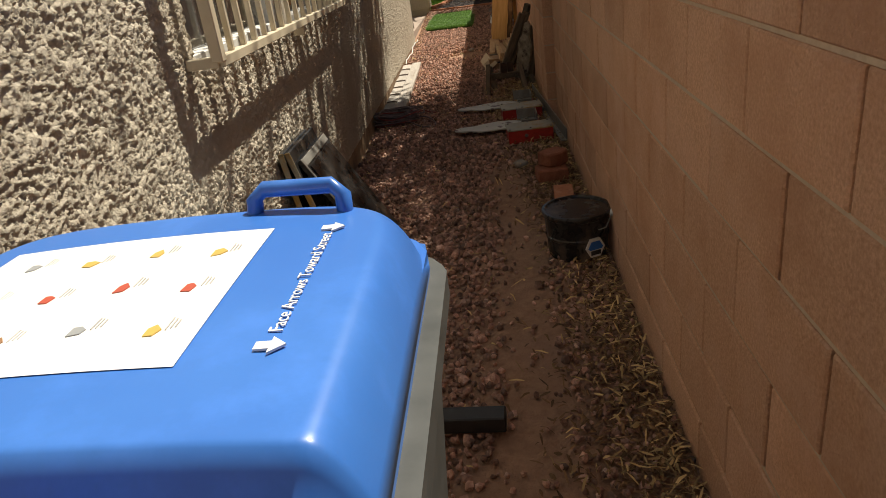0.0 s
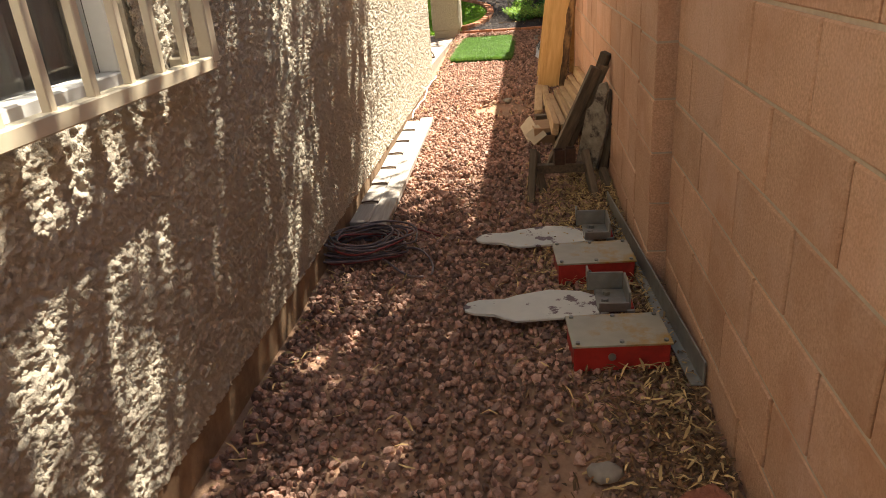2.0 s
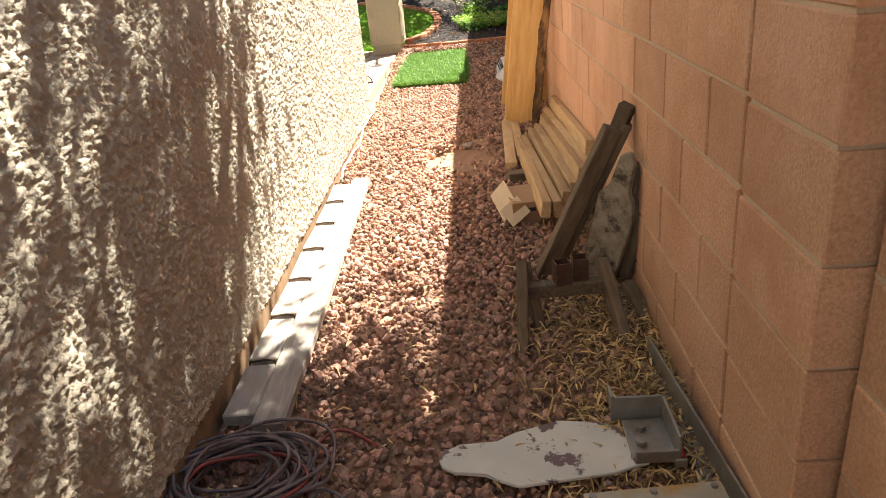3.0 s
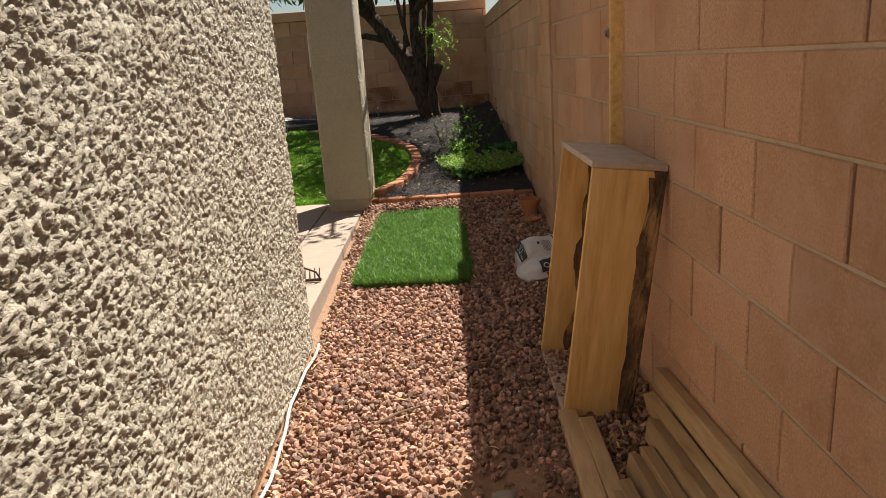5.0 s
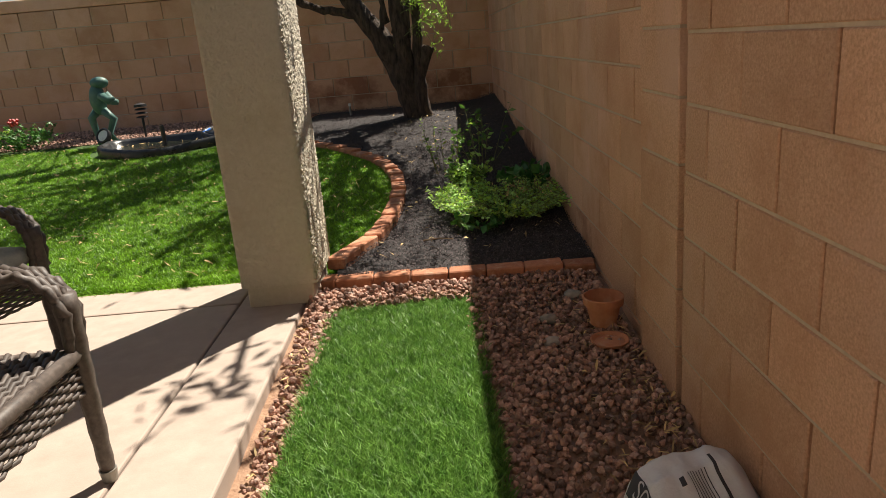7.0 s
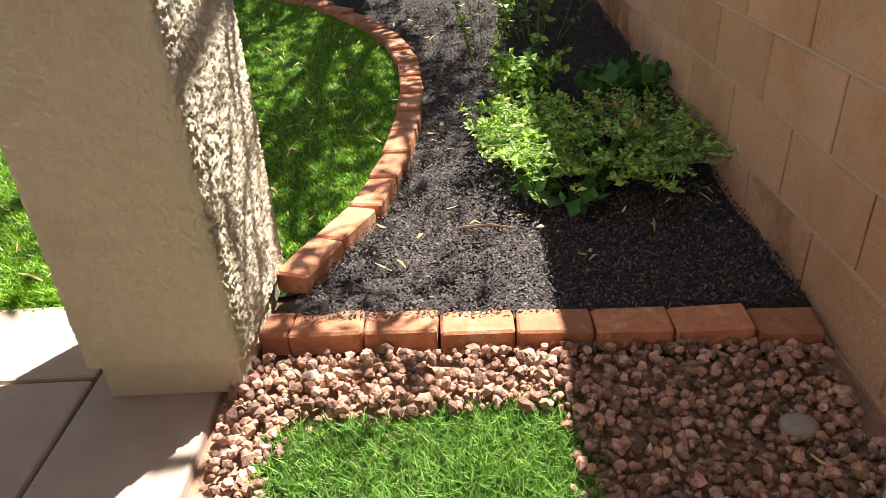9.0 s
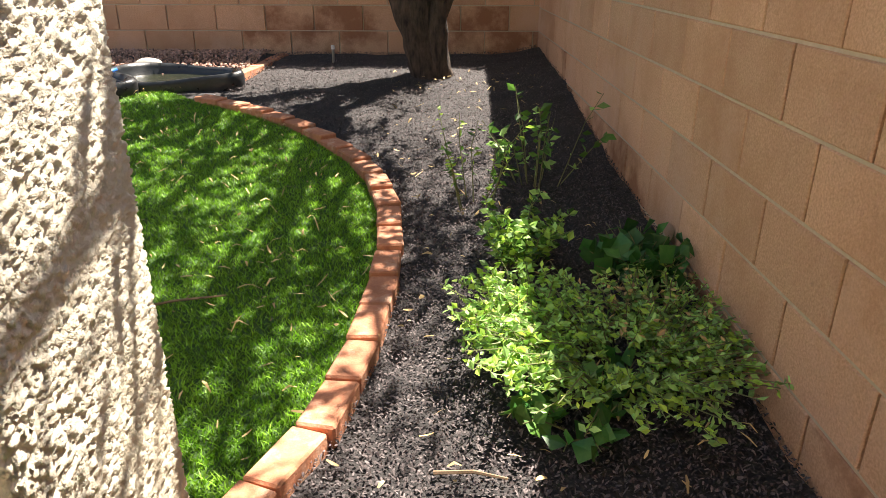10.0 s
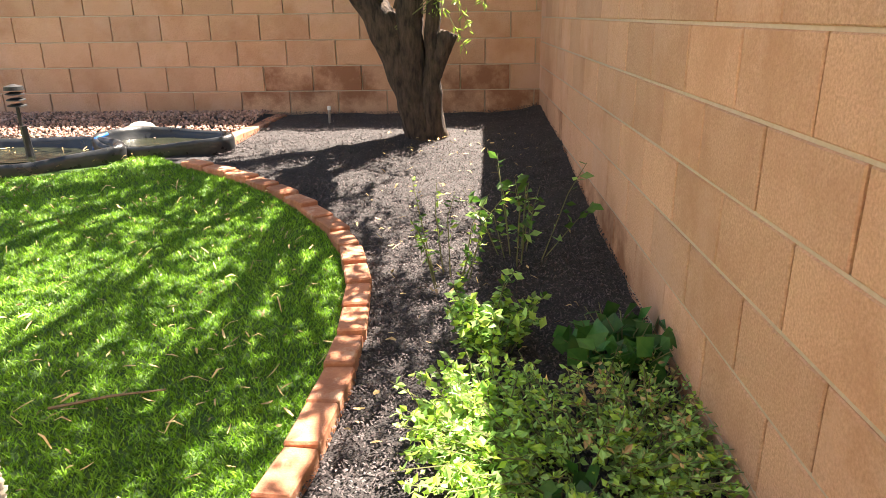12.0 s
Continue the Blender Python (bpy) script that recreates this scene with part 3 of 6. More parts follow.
ok &= ~((x > -0.66) & (x < -0.1) & (y > 10.86) & (y < 12.5))
p = p[ok]
x, y = p.T
size = rng.uniform(0.008, 0.016, len(p)) * rng.choice([0.65, 0.9, 1.1, 1.45], len(p), p=[0.25, 0.35, 0.3, 0.1])
pos = np.stack([x, y, ground_z(y) - 0.006 + size * rng.uniform(0.1, 0.75, len(p))], -1)
top = scatter(rng, -0.8, 0.52, 7.2, 12.68, 0.026)
bare = np.exp(-((top[:, 0] + 0.08) / 0.3) ** 2) * np.exp(-((top[:, 1] - 8.8) / 0.42) ** 2)
top = top[(top[:, 0] < east_x(top[:, 1])) & (top[:, 0] > house_x(top[:, 1]) + 0.03) & ~((top[:, 0] < -0.82) & (top[:, 1] > 10.1)) & ~((top[:, 0] > -0.68) & (top[:, 0] < -0.08) & (top[:, 1] > 10.84) & (top[:, 1] < 12.52)) & (rng.random(len(top)) > bare * 1.4)]
tsize = rng.uniform(0.007, 0.0165, len(top))
size = np.append(size, tsize)
pos = np.concatenate([pos, np.stack([top[:, 0], top[:, 1], ground_z(top[:, 1]) + 0.004 + tsize * 0.6], -1)])
pos[:, 2] += 0.022 * np.clip((pos[:, 1] - 12.4) / 0.2, 0, 1)
tagged(new("gravel", pebbles("gravel", pos, size, 12, GRAVEL)), "reddish purple crushed lava gravel covering the side yard", "gravel", kind="stuff")
p = scatter(rng, -5.6, -1.65, 16.8, 17.97, 0.03)
size = rng.uniform(0.008, 0.017, len(p))
pos = np.stack([p[:, 0], p[:, 1], bed_z(p[:, 1]) + 0.01 + size * 0.4], -1)
tagged(new("gravel", pebbles("gravel_strip", pos, size, 13, GRAVEL)), "reddish gravel strip along the rear wall", "gravel", kind="stuff")


def flakes(name, pos, length, width, seed, material, tilt=0.35, curl=0.3):
    """Small curved strips lying about: each one two quads."""
    rng = np.random.default_rng(seed)
    n = len(pos)
    a = rng.uniform(0, 2 * np.pi, n)
    d = np.stack([np.cos(a), np.sin(a), rng.normal(0, tilt, n)], -1)
    s = np.stack([-np.sin(a), np.cos(a), rng.normal(0, tilt, n)], -1)
    up = np.array([0, 0, 1.0])
    L, W = length[:, None], width[:, None]
    c = curl * L * rng.uniform(-0.3, 1, (n, 1)) * up
    v = np.stack([pos - d * L / 2 - s * W / 4, pos - d * L / 2 + s * W / 4, pos - s * W / 2 + c, pos + s * W / 2 + c, pos + d * L / 2 - s * W / 5, pos + d * L / 2 + s * W / 5], 1)
    f = np.array([[0, 2, 3, 1], [2, 4, 5, 3]])[None] + (np.arange(n) * 6)[:, None, None]
    return arrays(name, v.reshape(-1, 3), f.reshape(-1, 4), material)


rng = np.random.default_rng(21)
N = 7000
y = rng.uniform(1.5, 12.4, N)
near = rng.random(N) < 0.75
x = np.where(near, east_x(y) - np.abs(rng.normal(0, 0.12, N)) - 0.005, rng.uniform(-0.75, 0.5, N))
left = rng.random(N) < 0.16
x = np.where(left, house_x(y) + 0.03 + np.abs(rng.normal(0, 0.06, N)), x)
ok = (rng.random(N) < np.where(near & ~left, np.where(y < 8.0, 1.0, 0.35), 0.45)) & ~((x > -0.7) & (x < -0.05) & (y > 10.8)) & ~((x < -0.8) & (y > 10))
x, y = x[ok], y[ok]
pos = np.stack([x, y, ground_z(y) + rng.uniform(0.004, 0.03, len(x))], -1)
tagged(new("dry_leaves", flakes("dry_leaves", pos, rng.uniform(0.015, 0.055, len(x)), rng.uniform(0.003, 0.009, len(x)), 22, DRY)), "dry straw-coloured leaves and twigs along the walls", "dry leaves", kind="stuff")

# straw-like litter round the sawhorse
N = 2600
y = rng.normal(6.5, 0.55, N)
x = np.clip(rng.normal(0.38, 0.13, N), 0.05, 0.53)
pos = np.stack([x, y, ground_z(y) + rng.uniform(0.006, 0.03, N)], -1)
tagged(new("straw_litter", flakes("straw_litter", pos, rng.uniform(0.015, 0.06, N), rng.uniform(0.002, 0.007, N), 26, DRY)), "straw-coloured litter round the broken sawhorse", "dry leaves", kind="stuff")

N = 15000
y = rng.uniform(2.2, 9.2, N)
x = east_x(y) - np.abs(rng.normal(0, 0.15, N)) - 0.005
ok = (x > 0.1) & (rng.random(N) < 0.55 + 0.45 * np.sin(y * 2.3) * np.sin(y * 0.9 + 1))
x, y = x[ok], y[ok]
pos = np.stack([x, y, ground_z(y) + rng.uniform(0.0, 0.022, len(x))], -1)
tagged(new("bark_litter", flakes("bark_litter", pos, rng.uniform(0.012, 0.04, len(x)), rng.uniform(0.004, 0.01, len(x)), 24, BARKBIT)), "brown bark and leaf litter along the block wall", "leaf litter", kind="stuff")

# ---- planting bed, lawn, brick edging ----
RING = [(-0.72, 12.92), (-0.63, 13.13), (-0.54, 13.36), (-0.485, 13.65), (-0.455, 13.99), (-0.45, 14.35), (-0.475, 14.67), (-0.555, 15.0), (-0.68, 15.28), (-0.86, 15.56), (-1.06, 15.79), (-1.32, 16.01), (-1.54, 16.16), (-1.78, 16.30)]


def arc(points, step):
    """Places at even steps along a line of points, each with its heading."""
    out, need = [], step / 2
    for (x0, y0), (x1, y1) in zip(points, points[1:]):
        l = math.hypot(x1 - x0, y1 - y0)
        while need <= l:
            t = need / l
            out.append((x0 + (x1 - x0) * t, y0 + (y1 - y0) * t, math.degrees(math.atan2(y1 - y0, x1 - x0))))
            need += step
        need -= l
    return out


bx, by = np.linspace(-7.9, 0.575, 180), np.linspace(12.762, 18.02, 150)
X, Y = np.meshgrid(bx, by)
Z = bed_z(Y) + 0.012 * field(150, 180, 0.04, 0.15, 31) - 0.02
ringx = np.interp(Y, [q[1] for q in RING], [q[0] for q in RING])
Z -= 0.12 * ((X < ringx - 0.02) & (Y < 16.3))
Z += bed_rise(X, Y) + 0.008 * np.exp(-((X + 0.4) ** 2 + (Y - 17.0) ** 2) / 0.15)
i = np.arange(149)[:, None] * 180 + np.arange(179)[None, :]
quads = np.stack([i, i + 1, i + 181, i + 180], -1).reshape(-1, 4)
tagged(new("planting_bed", arrays("planting_bed", np.stack([X, Y, Z], -1).reshape(-1, 3), quads, MULCH, True)), "black mulched planting bed rising to the corner", "planting bed", kind="structure")
ry = np.array([q[1] for q in RING])
rx = np.array([q[0] for q in RING])


def ring_x(y):
    """Where the edging lies at y; the lawn is on its low side."""
    return np.interp(y, ry, rx)


rng = np.random.default_rng(41)
p = scatter(rng, -2.4, 0.55, 12.772, 17.98, 0.0097)
x, y = p.T
ok = (x > ring_x(y) + 0.05) & ((y < 16.4) | (x > -1.62))
ok &= rng.random(len(x)) < np.clip(1.5 - (y - 12.8) * 0.25, 0.35, 1)
x, y = x[ok], y[ok]
pos = np.stack([x, y, bed_z(y) + bed_rise(x, y) - 0.01 + rng.uniform(0, 0.014, len(x))], -1)
tagged(new("mulch", flakes("mulch", pos, rng.uniform(0.005, 0.015, len(x)), rng.uniform(0.003, 0.007, len(x)), 42, CHIP, 0.5, 0.3)), "shredded black bark mulch on the bed", "mulch", kind="stuff")
pos = np.stack([rng.uniform(-0.6, 0.5, 260), rng.uniform(12.9, 17.2, 260)], -1)
pos = pos[pos[:, 0] > ring_x(pos[:, 1]) + 0.08]
pos = np.concatenate([pos, bed_z(pos[:, 1])[:, None] + 0.012], 1)
tagged(new("fallen_leaves", flakes("fallen_leaves", pos, rng.uniform(0.015, 0.05, len(pos)), rng.uniform(0.004, 0.012, len(pos)), 43, DRY)), "few dry yellow leaves fallen on the black mulch", "dry leaves", kind="stuff")


def blades(name, x, y, z, height, seed, material, width=0.0035):
    rng = np.random.default_rng(seed)
    n = len(x)
    base = np.stack([x, y, z], -1)
    a = rng.uniform(0, 2 * np.pi, n)
    s = np.stack([np.cos(a), np.sin(a), np.zeros(n)], -1) * width
    b = rng.uniform(0, 2 * np.pi, n)
    h = height * rng.uniform(0.6, 1.15, n)
    ln = rng.uniform(0.1, 0.8, n) * h
    lean_v = np.stack([np.cos(b) * ln, np.sin(b) * ln, h * 0.62], -1)
    tip = lean_v * 1.9
    tip[:, 2] = h
    v = np.stack([base - s, base + s, base + lean_v + s * 0.7, base + lean_v - s * 0.7, base + tip], 1)
    k = (np.arange(n) * 5)[:, None, None]
    me = arrays(name, v.reshape(-1, 3), (np.array([[0, 1, 2], [0, 2, 3], [3, 2, 4]])[None] + k).reshape(-1, 3), material)
    return me


# lawn
def lawn_z(y):
    return np.interp(y, [12.98, 13.03, 14.2, 15.5, 16.5, 17.6], [0.19, 0.21, 0.305, 0.415, 0.535, 0.6])


ly = np.linspace(12.986, 16.9, 120)
outer = np.interp(ly, np.append(ry, 17.2), np.append(rx, -2.9)) - 0.045
V = np.concatenate([np.stack([np.full(120, -7.8), ly, lawn_z(ly) - 0.004], -1), np.stack([outer, ly, lawn_z(ly) - 0.004], -1)])
F = np.stack([np.arange(119), np.arange(119) + 120, np.arange(119) + 121, np.arange(119) + 1], -1)
tagged(new("lawn", arrays("lawn", V, F, THATCH, True)), "short bright green lawn with dry clippings", "lawn", kind="structure")
rng = np.random.default_rng(51)
N = 205000
y = 13.0 + 3.7 * rng.random(N) ** 1.25
x = np.interp(y, np.append(ry, 17.2), np.append(rx, -2.9)) - 0.05 - 3.4 * rng.random(N) ** 1.1
clear = ((x + 2.85) / 0.66) ** 2 + ((y - 16.42) / 0.37) ** 2 > 1
x, y = x[clear], y[clear]
x, y = np.append(x, rng.uniform(-4.2, -0.8, 9000)), np.append(y, rng.uniform(12.965, 13.04, 9000))
tagged(new("lawn_grass", blades("lawn_grass", x, y, lawn_z(y) - 0.006, 0.019, 52, LAWN, 0.0026)), "dense short green grass blades of the lawn", "grass", kind="stuff")
N = 900
y = rng.uniform(13.05, 16.6, N)
x = np.interp(y, ry, rx) - 0.06 - 3.0 * rng.random(N)
pos = np.stack([x, y, lawn_z(y) + 0.02], -1)
tagged(new("lawn_clippings", flakes("lawn_clippings", pos, rng.uniform(0.015, 0.06, N), rng.uniform(0.004, 0.009, N), 53, DRY)), "dry leaves and clippings lying on the lawn", "dry leaves", kind="stuff")
# strip of artificial turf on the gravel
turf = tagged(part("turf_strip", prism([(-0.69, 10.86), (-0.07, 10.80), (-0.055, 12.58), (-0.69, 12.46)], 0.09, 0.15), THATCH), "loose rectangle of green artificial turf laid on gravel", "artificial turf")
rng = np.random.default_rng(61)
N = 60000
u, v = rng.random(N), rng.random(N)
x = -0.695 + u * 0.64
y = 10.855 - 0.06 * u + v * (1.63 + 0.14 * u)
ob = new("turf_fibre", blades("turf_fibre", x, y, 0.145 + 0.02 * v, 0.034, 62, TURF, 0.0021))
tagged(ob, kind="stuff")
ob.parent = turf

# bricks of the edging
def worn_brick(seed, length=0.194):
    bm = box((length, 0.098, 0.062), (0, 0, 0), 0.006)
    for v in bm.verts:
        v.co += 0.004 * noise.noise_vector(v.co * 14 + Vector((seed * 3.1, 0, 0)))
    return mesh_of(bm, "brick", BRICK)


BRKS = [worn_brick(k) for k in range(6)]


def brick_row(name, label, places, bricks=BRKS):
    row = thing(name, label, "brick edging", kind="structure")
    rng = random.Random(7)
    for x, y, z, a in places:
        ob = new("brick", rng.choice(bricks))
        ob.parent = row
        ob.matrix_basis = pose(x, y, z + rng.uniform(-0.004, 0.003), rng.uniform(-2.5, 2.5), rng.uniform(-1.5, 1.5), a + rng.uniform(-1.2, 1.2))
    return row


front = [(0.283 - 0.178 * k, 12.715 + 0.011 * k, 0.22, -3 + 1.5 * (k % 2)) for k in range(6)] + [(0.447, 12.70, 0.217, -4)]
row = brick_row("brick_edging_front", "straight row of red bricks edging the mulch bed", front[:-1], [worn_brick(k, 0.174) for k in range(7, 12)])
end = new("brick", worn_brick(13, 0.144))
end.parent = row
end.matrix_basis = pose(*front[-1][:3], 0, 0, -4)
stub = new("brick", worn_brick(14, 0.066))
stub.parent = row
stub.matrix_basis = pose(-0.728, 12.776, 0.218, 0, 0, -5)
brick_row("brick_edging_curve", "curved row of red bricks between lawn and mulch bed", [(x, y, float(bed_z(y)) - 0.002, a) for x, y, a in arc(RING, 0.1965)])
brick_row("brick_edging_rear", "short row of red bricks between mulch and rear gravel", [(x, y, 0.562, a) for x, y, a in arc([(-1.66, 16.75), (-1.6, 17.35), (-1.57, 17.95)], 0.1965)])

# ---- trees ----
def leaf_cloud(name, pos, size, seed, material, droop=0.0, ratio=0.4, aim=None):
    """Single bent leaves at the given places."""
    rng = np.random.default_rng(seed)
    n = len(pos)
    d = rng.standard_normal((n, 3)) if aim is None else aim + 0.45 * rng.standard_normal((n, 3))
    d[:, 2] -= droop
    d /= np.linalg.norm(d, axis=1)[:, None]
    s = np.cross(d, rng.standard_normal((n, 3)))
    s /= np.linalg.norm(s, axis=1)[:, None] + 1e-6
    nrm = np.cross(d, s)
    L = (size * rng.uniform(0.6, 1.25, n))[:, None]
    W = L * ratio / 2
    v = np.stack([pos, pos + d * L * 0.5 - s * W + nrm * L * 0.06, pos + d * L * 1.0 - nrm * L * 0.08, pos + d * L * 0.5 + s * W + nrm * L * 0.06], 1)
    f = np.array([[0, 1, 2], [0, 2, 3]])[None] + (np.arange(n) * 4)[:, None, None]
    return arrays(name, v.reshape(-1, 3), f.reshape(-1, 3), material)


def fine_line(pts, k):
    """The same line with k steps between its points."""
    pts = np.array(pts, float)
    t = np.linspace(0, len(pts) - 1, k * (len(pts) - 1) + 1)
    return np.stack([np.interp(t, np.arange(len(pts)), pts[:, i]) for i in range(3)], -1)


def limb(rng, a, b, wander, n=7):
    a, b = np.array(a, float), np.array(b, float)
    t = np.linspace(0, 1, n)[:, None]
    p = a + (b - a) * t
    p[1:-1] += rng.normal(0, wander, (n - 2, 3))
    return p


def crown_of(rng, tips, spread, per, flat=0.6):
    out = [t + rng.standard_normal((per, 3)) * np.array([spread, spread, spread * flat]) for t in tips]
    return np.concatenate(out)


def tree(name, label, base, trunk_pts, radii, limbs, spread, per, size, material, seed):
    rng = np.random.default_rng(seed)
    t = thing(name, label, "tree")
    bm = tube(fine_line(trunk_pts, 6), list(np.interp(np.linspace(0, 1, 6 * len(radii) - 5), np.linspace(0, 1, len(radii)), radii)), 30)
    for v in bm.verts:
        k = noise.noise(v.co * 7.0) + 0.7 * noise.noise(Vector((v.co.x * 26, v.co.y * 26, v.co.z * 9)))
        v.co += Vector((v.co.x - base[0], v.co.y - base[1], 0)).normalized() * 0.02 * k
    part("trunk", bm, BARK, t, smooth=True)
    tips = []
    for a, b, r in limbs:
        bm = bmesh.new()
        p = limb(rng, a, b, 0.06)
        add_tube(bm, p, list(np.linspace(r, r * 0.35, len(p))), 8)
        tips += [p[-1], p[-2], p[-3]]
        for _ in range(3):
            q = p[rng.integers(3, 6)]
            e = q + rng.normal(0, 0.45, 3) + np.array([0, 0, 0.2])
            s = limb(rng, q, e, 0.04, 5)
            add_tube(bm, s, list(np.linspace(r * 0.3, r * 0.08, 5)), 5)
            tips += [s[-1], s[-2]]
        part("limb", bm, BARK, t, smooth=True)
    pos = crown_of(rng, tips, spread, per)
    pos = pos[pos[:, 2] > 2.15]
    ob = new("crown", leaf_cloud("crown", pos, size, seed + 1, material, 0.5, 0.3))
    ob.parent = t
    return t


L1, R1 = (-1.0, 16.95, 1.88), (-0.43, 16.95, 1.95)
gt = tree("garden_tree", "dark rough-barked leaning tree in the mulched corner", (-0.38, 17.0),
          [(-0.31, 17.0, 0.45), (-0.34, 17.0, 0.62), (-0.40, 17.0, 0.85), (-0.49, 17.0, 1.1), (-0.62, 16.98, 1.35), (-0.8, 16.97, 1.6), (-1.0, 16.95, 1.9), (-1.14, 16.9, 2.25)], [0.165, 0.138, 0.13, 0.13, 0.105, 0.09, 0.08, 0.06],
          [(R1, (-0.45, 16.9, 2.9), 0.06), (L1, (-1.9, 16.6, 2.5), 0.06), (L1, (-0.9, 16.3, 2.9), 0.06), (L1, (-1.5, 16.0, 3.1), 0.06), (R1, (0.2, 16.4, 3.0), 0.05), (L1, (-2.4, 16.5, 3.0), 0.06),
           (L1, (-1.2, 17.4, 3.2), 0.05), (R1, (-0.7, 14.9, 3.3), 0.06), (L1, (-1.9, 15.1, 3.4), 0.06), (R1, (0.5, 15.4, 3.4), 0.05), (L1, (-3.0, 15.9, 3.3), 0.05),
           (L1, (-2.4, 14.8, 3.3), 0.05), (R1, (0.62, 15.0, 3.2), 0.04), (R1, (0.3, 14.7, 3.2), 0.05), (R1, (0.1, 13.3, 3.1), 0.045), (R1, (0.1, 15.05, 3.2), 0.045)],
          0.19, 62, 0.13, LEAF, 71)


def rough_stem(name, pts, radii, label=""):
    """A stem with ridged bark, its radius given at each point."""
    bm = tube(fine_line(pts, 6), list(np.interp(np.linspace(0, 1, 6 * len(radii) - 5), np.linspace(0, 1, len(radii)), radii)), 16)
    for v in bm.verts:
        v.co += 0.02 * noise.noise_vector(Vector((v.co.x * 20, v.co.y * 20, v.co.z * 8)))
    return part(name, bm, BARK, gt, label, True)


rough_stem("upright_stem", [(-0.38, 16.95, 0.8), (-0.41, 16.93, 1.1), (-0.42, 16.93, 1.4), (-0.44, 16.94, 1.7), (-0.42, 16.95, 2.3)], [0.085, 0.088, 0.085, 0.078, 0.055])
rough_stem("side_stem", [(-0.25, 16.93, 0.55), (-0.27, 16.9, 0.85), (-0.27, 16.92, 1.2), (-0.25, 16.94, 1.6), (-0.2, 16.95, 2.3)], [0.075, 0.062, 0.05, 0.045, 0.03])
rough_stem("cut_stub", [(-0.33, 16.93, 0.82), (-0.24, 16.91, 1.02), (-0.16, 16.9, 1.25)], [0.05, 0.055, 0.062], "sawn-off branch stub")
rough_stem("side_branch", [(-0.68, 16.95, 1.55), (-0.95, 16.93, 1.63), (-1.2, 16.9, 1.68), (-1.5, 16.86, 1.82)], [0.045, 0.04, 0.034, 0.028])
for q in ((-0.55, 1.5, -0.66, 2.2, 0.03), (-0.6, 1.45, -0.55, 2.1, 0.022), (-0.36, 1.35, -0.3, 2.1, 0.028), (-0.5, 1.4, -0.35, 2.2, 0.018)):
    rough_stem("sucker", [(q[0], 16.9, q[1]), ((q[0] + q[2]) / 2, 16.88, (q[1] + q[3]) / 2), (q[2], 16.87, q[3])], [q[4], q[4] * 0.8, q[4] * 0.6], "pale straight water shoot")
rng = np.random.default_rng(75)
bm, P, D = bmesh.new(), [], []
for k in range(9):
    a = np.array([-0.5 + rng.uniform(-0.05, 0.12), 16.9, rng.uniform(1.2, 1.7)])
    b = a + np.array([rng.uniform(0.1, 0.55), rng.uniform(-0.25, 0.05), rng.uniform(-0.15, 0.35)])
    c = b + np.array([rng.uniform(0.0, 0.15), 0, rng.uniform(-0.35, -0.1)])
    add_tube(bm, [a, b, c], [0.005, 0.003, 0.0015], 5)
    for _ in range(34):
        t = rng.random()
        P.append(b + (c - b) * t if rng.random() < 0.6 else a + (b - a) * (0.5 + t / 2))
part("shoots", bm, STEM, gt, "yellow-green hanging shoots")
ob = new("shoot_leaves", leaf_cloud("shoot_leaves", np.array(P), 0.06, 76, LEAFY, 0.7, 0.22))
ob.parent = gt
# neighbour's tree beyond the wall, whose crown dapples the path
tree("shade_tree", "broad leafy tree leaning over the boundary wall", (2.4, 6.6), [(2.4, 6.6, 0), (2.3, 6.6, 1.2), (2.1, 6.6, 2.4)], [0.2, 0.16, 0.13],
     [((2.1, 6.6, 2.3), (x, y, z), 0.08) for x, y, z in ((0.9, 5.2, 4.3), (1.3, 6.1, 4.6), (0.6, 6.9, 4.0), (1.1, 7.6, 4.4), (0.6, 8.3, 4.2), (1.1, 8.5, 4.4), (0.5, 7.7, 3.8), (0.45, 6.4, 4.2), (1.0, 8.6, 4.0), (0.35, 8.6, 4.2), (0.35, 7.3, 4.3), (0.42, 8.8, 4.1), (0.3, 8.7, 3.7), (0.3, 8.2, 3.6), (0.4, 5.9, 4.1), (0.38, 6.8, 3.9))],
     0.25, 90, 0.13, LEAF, 81)

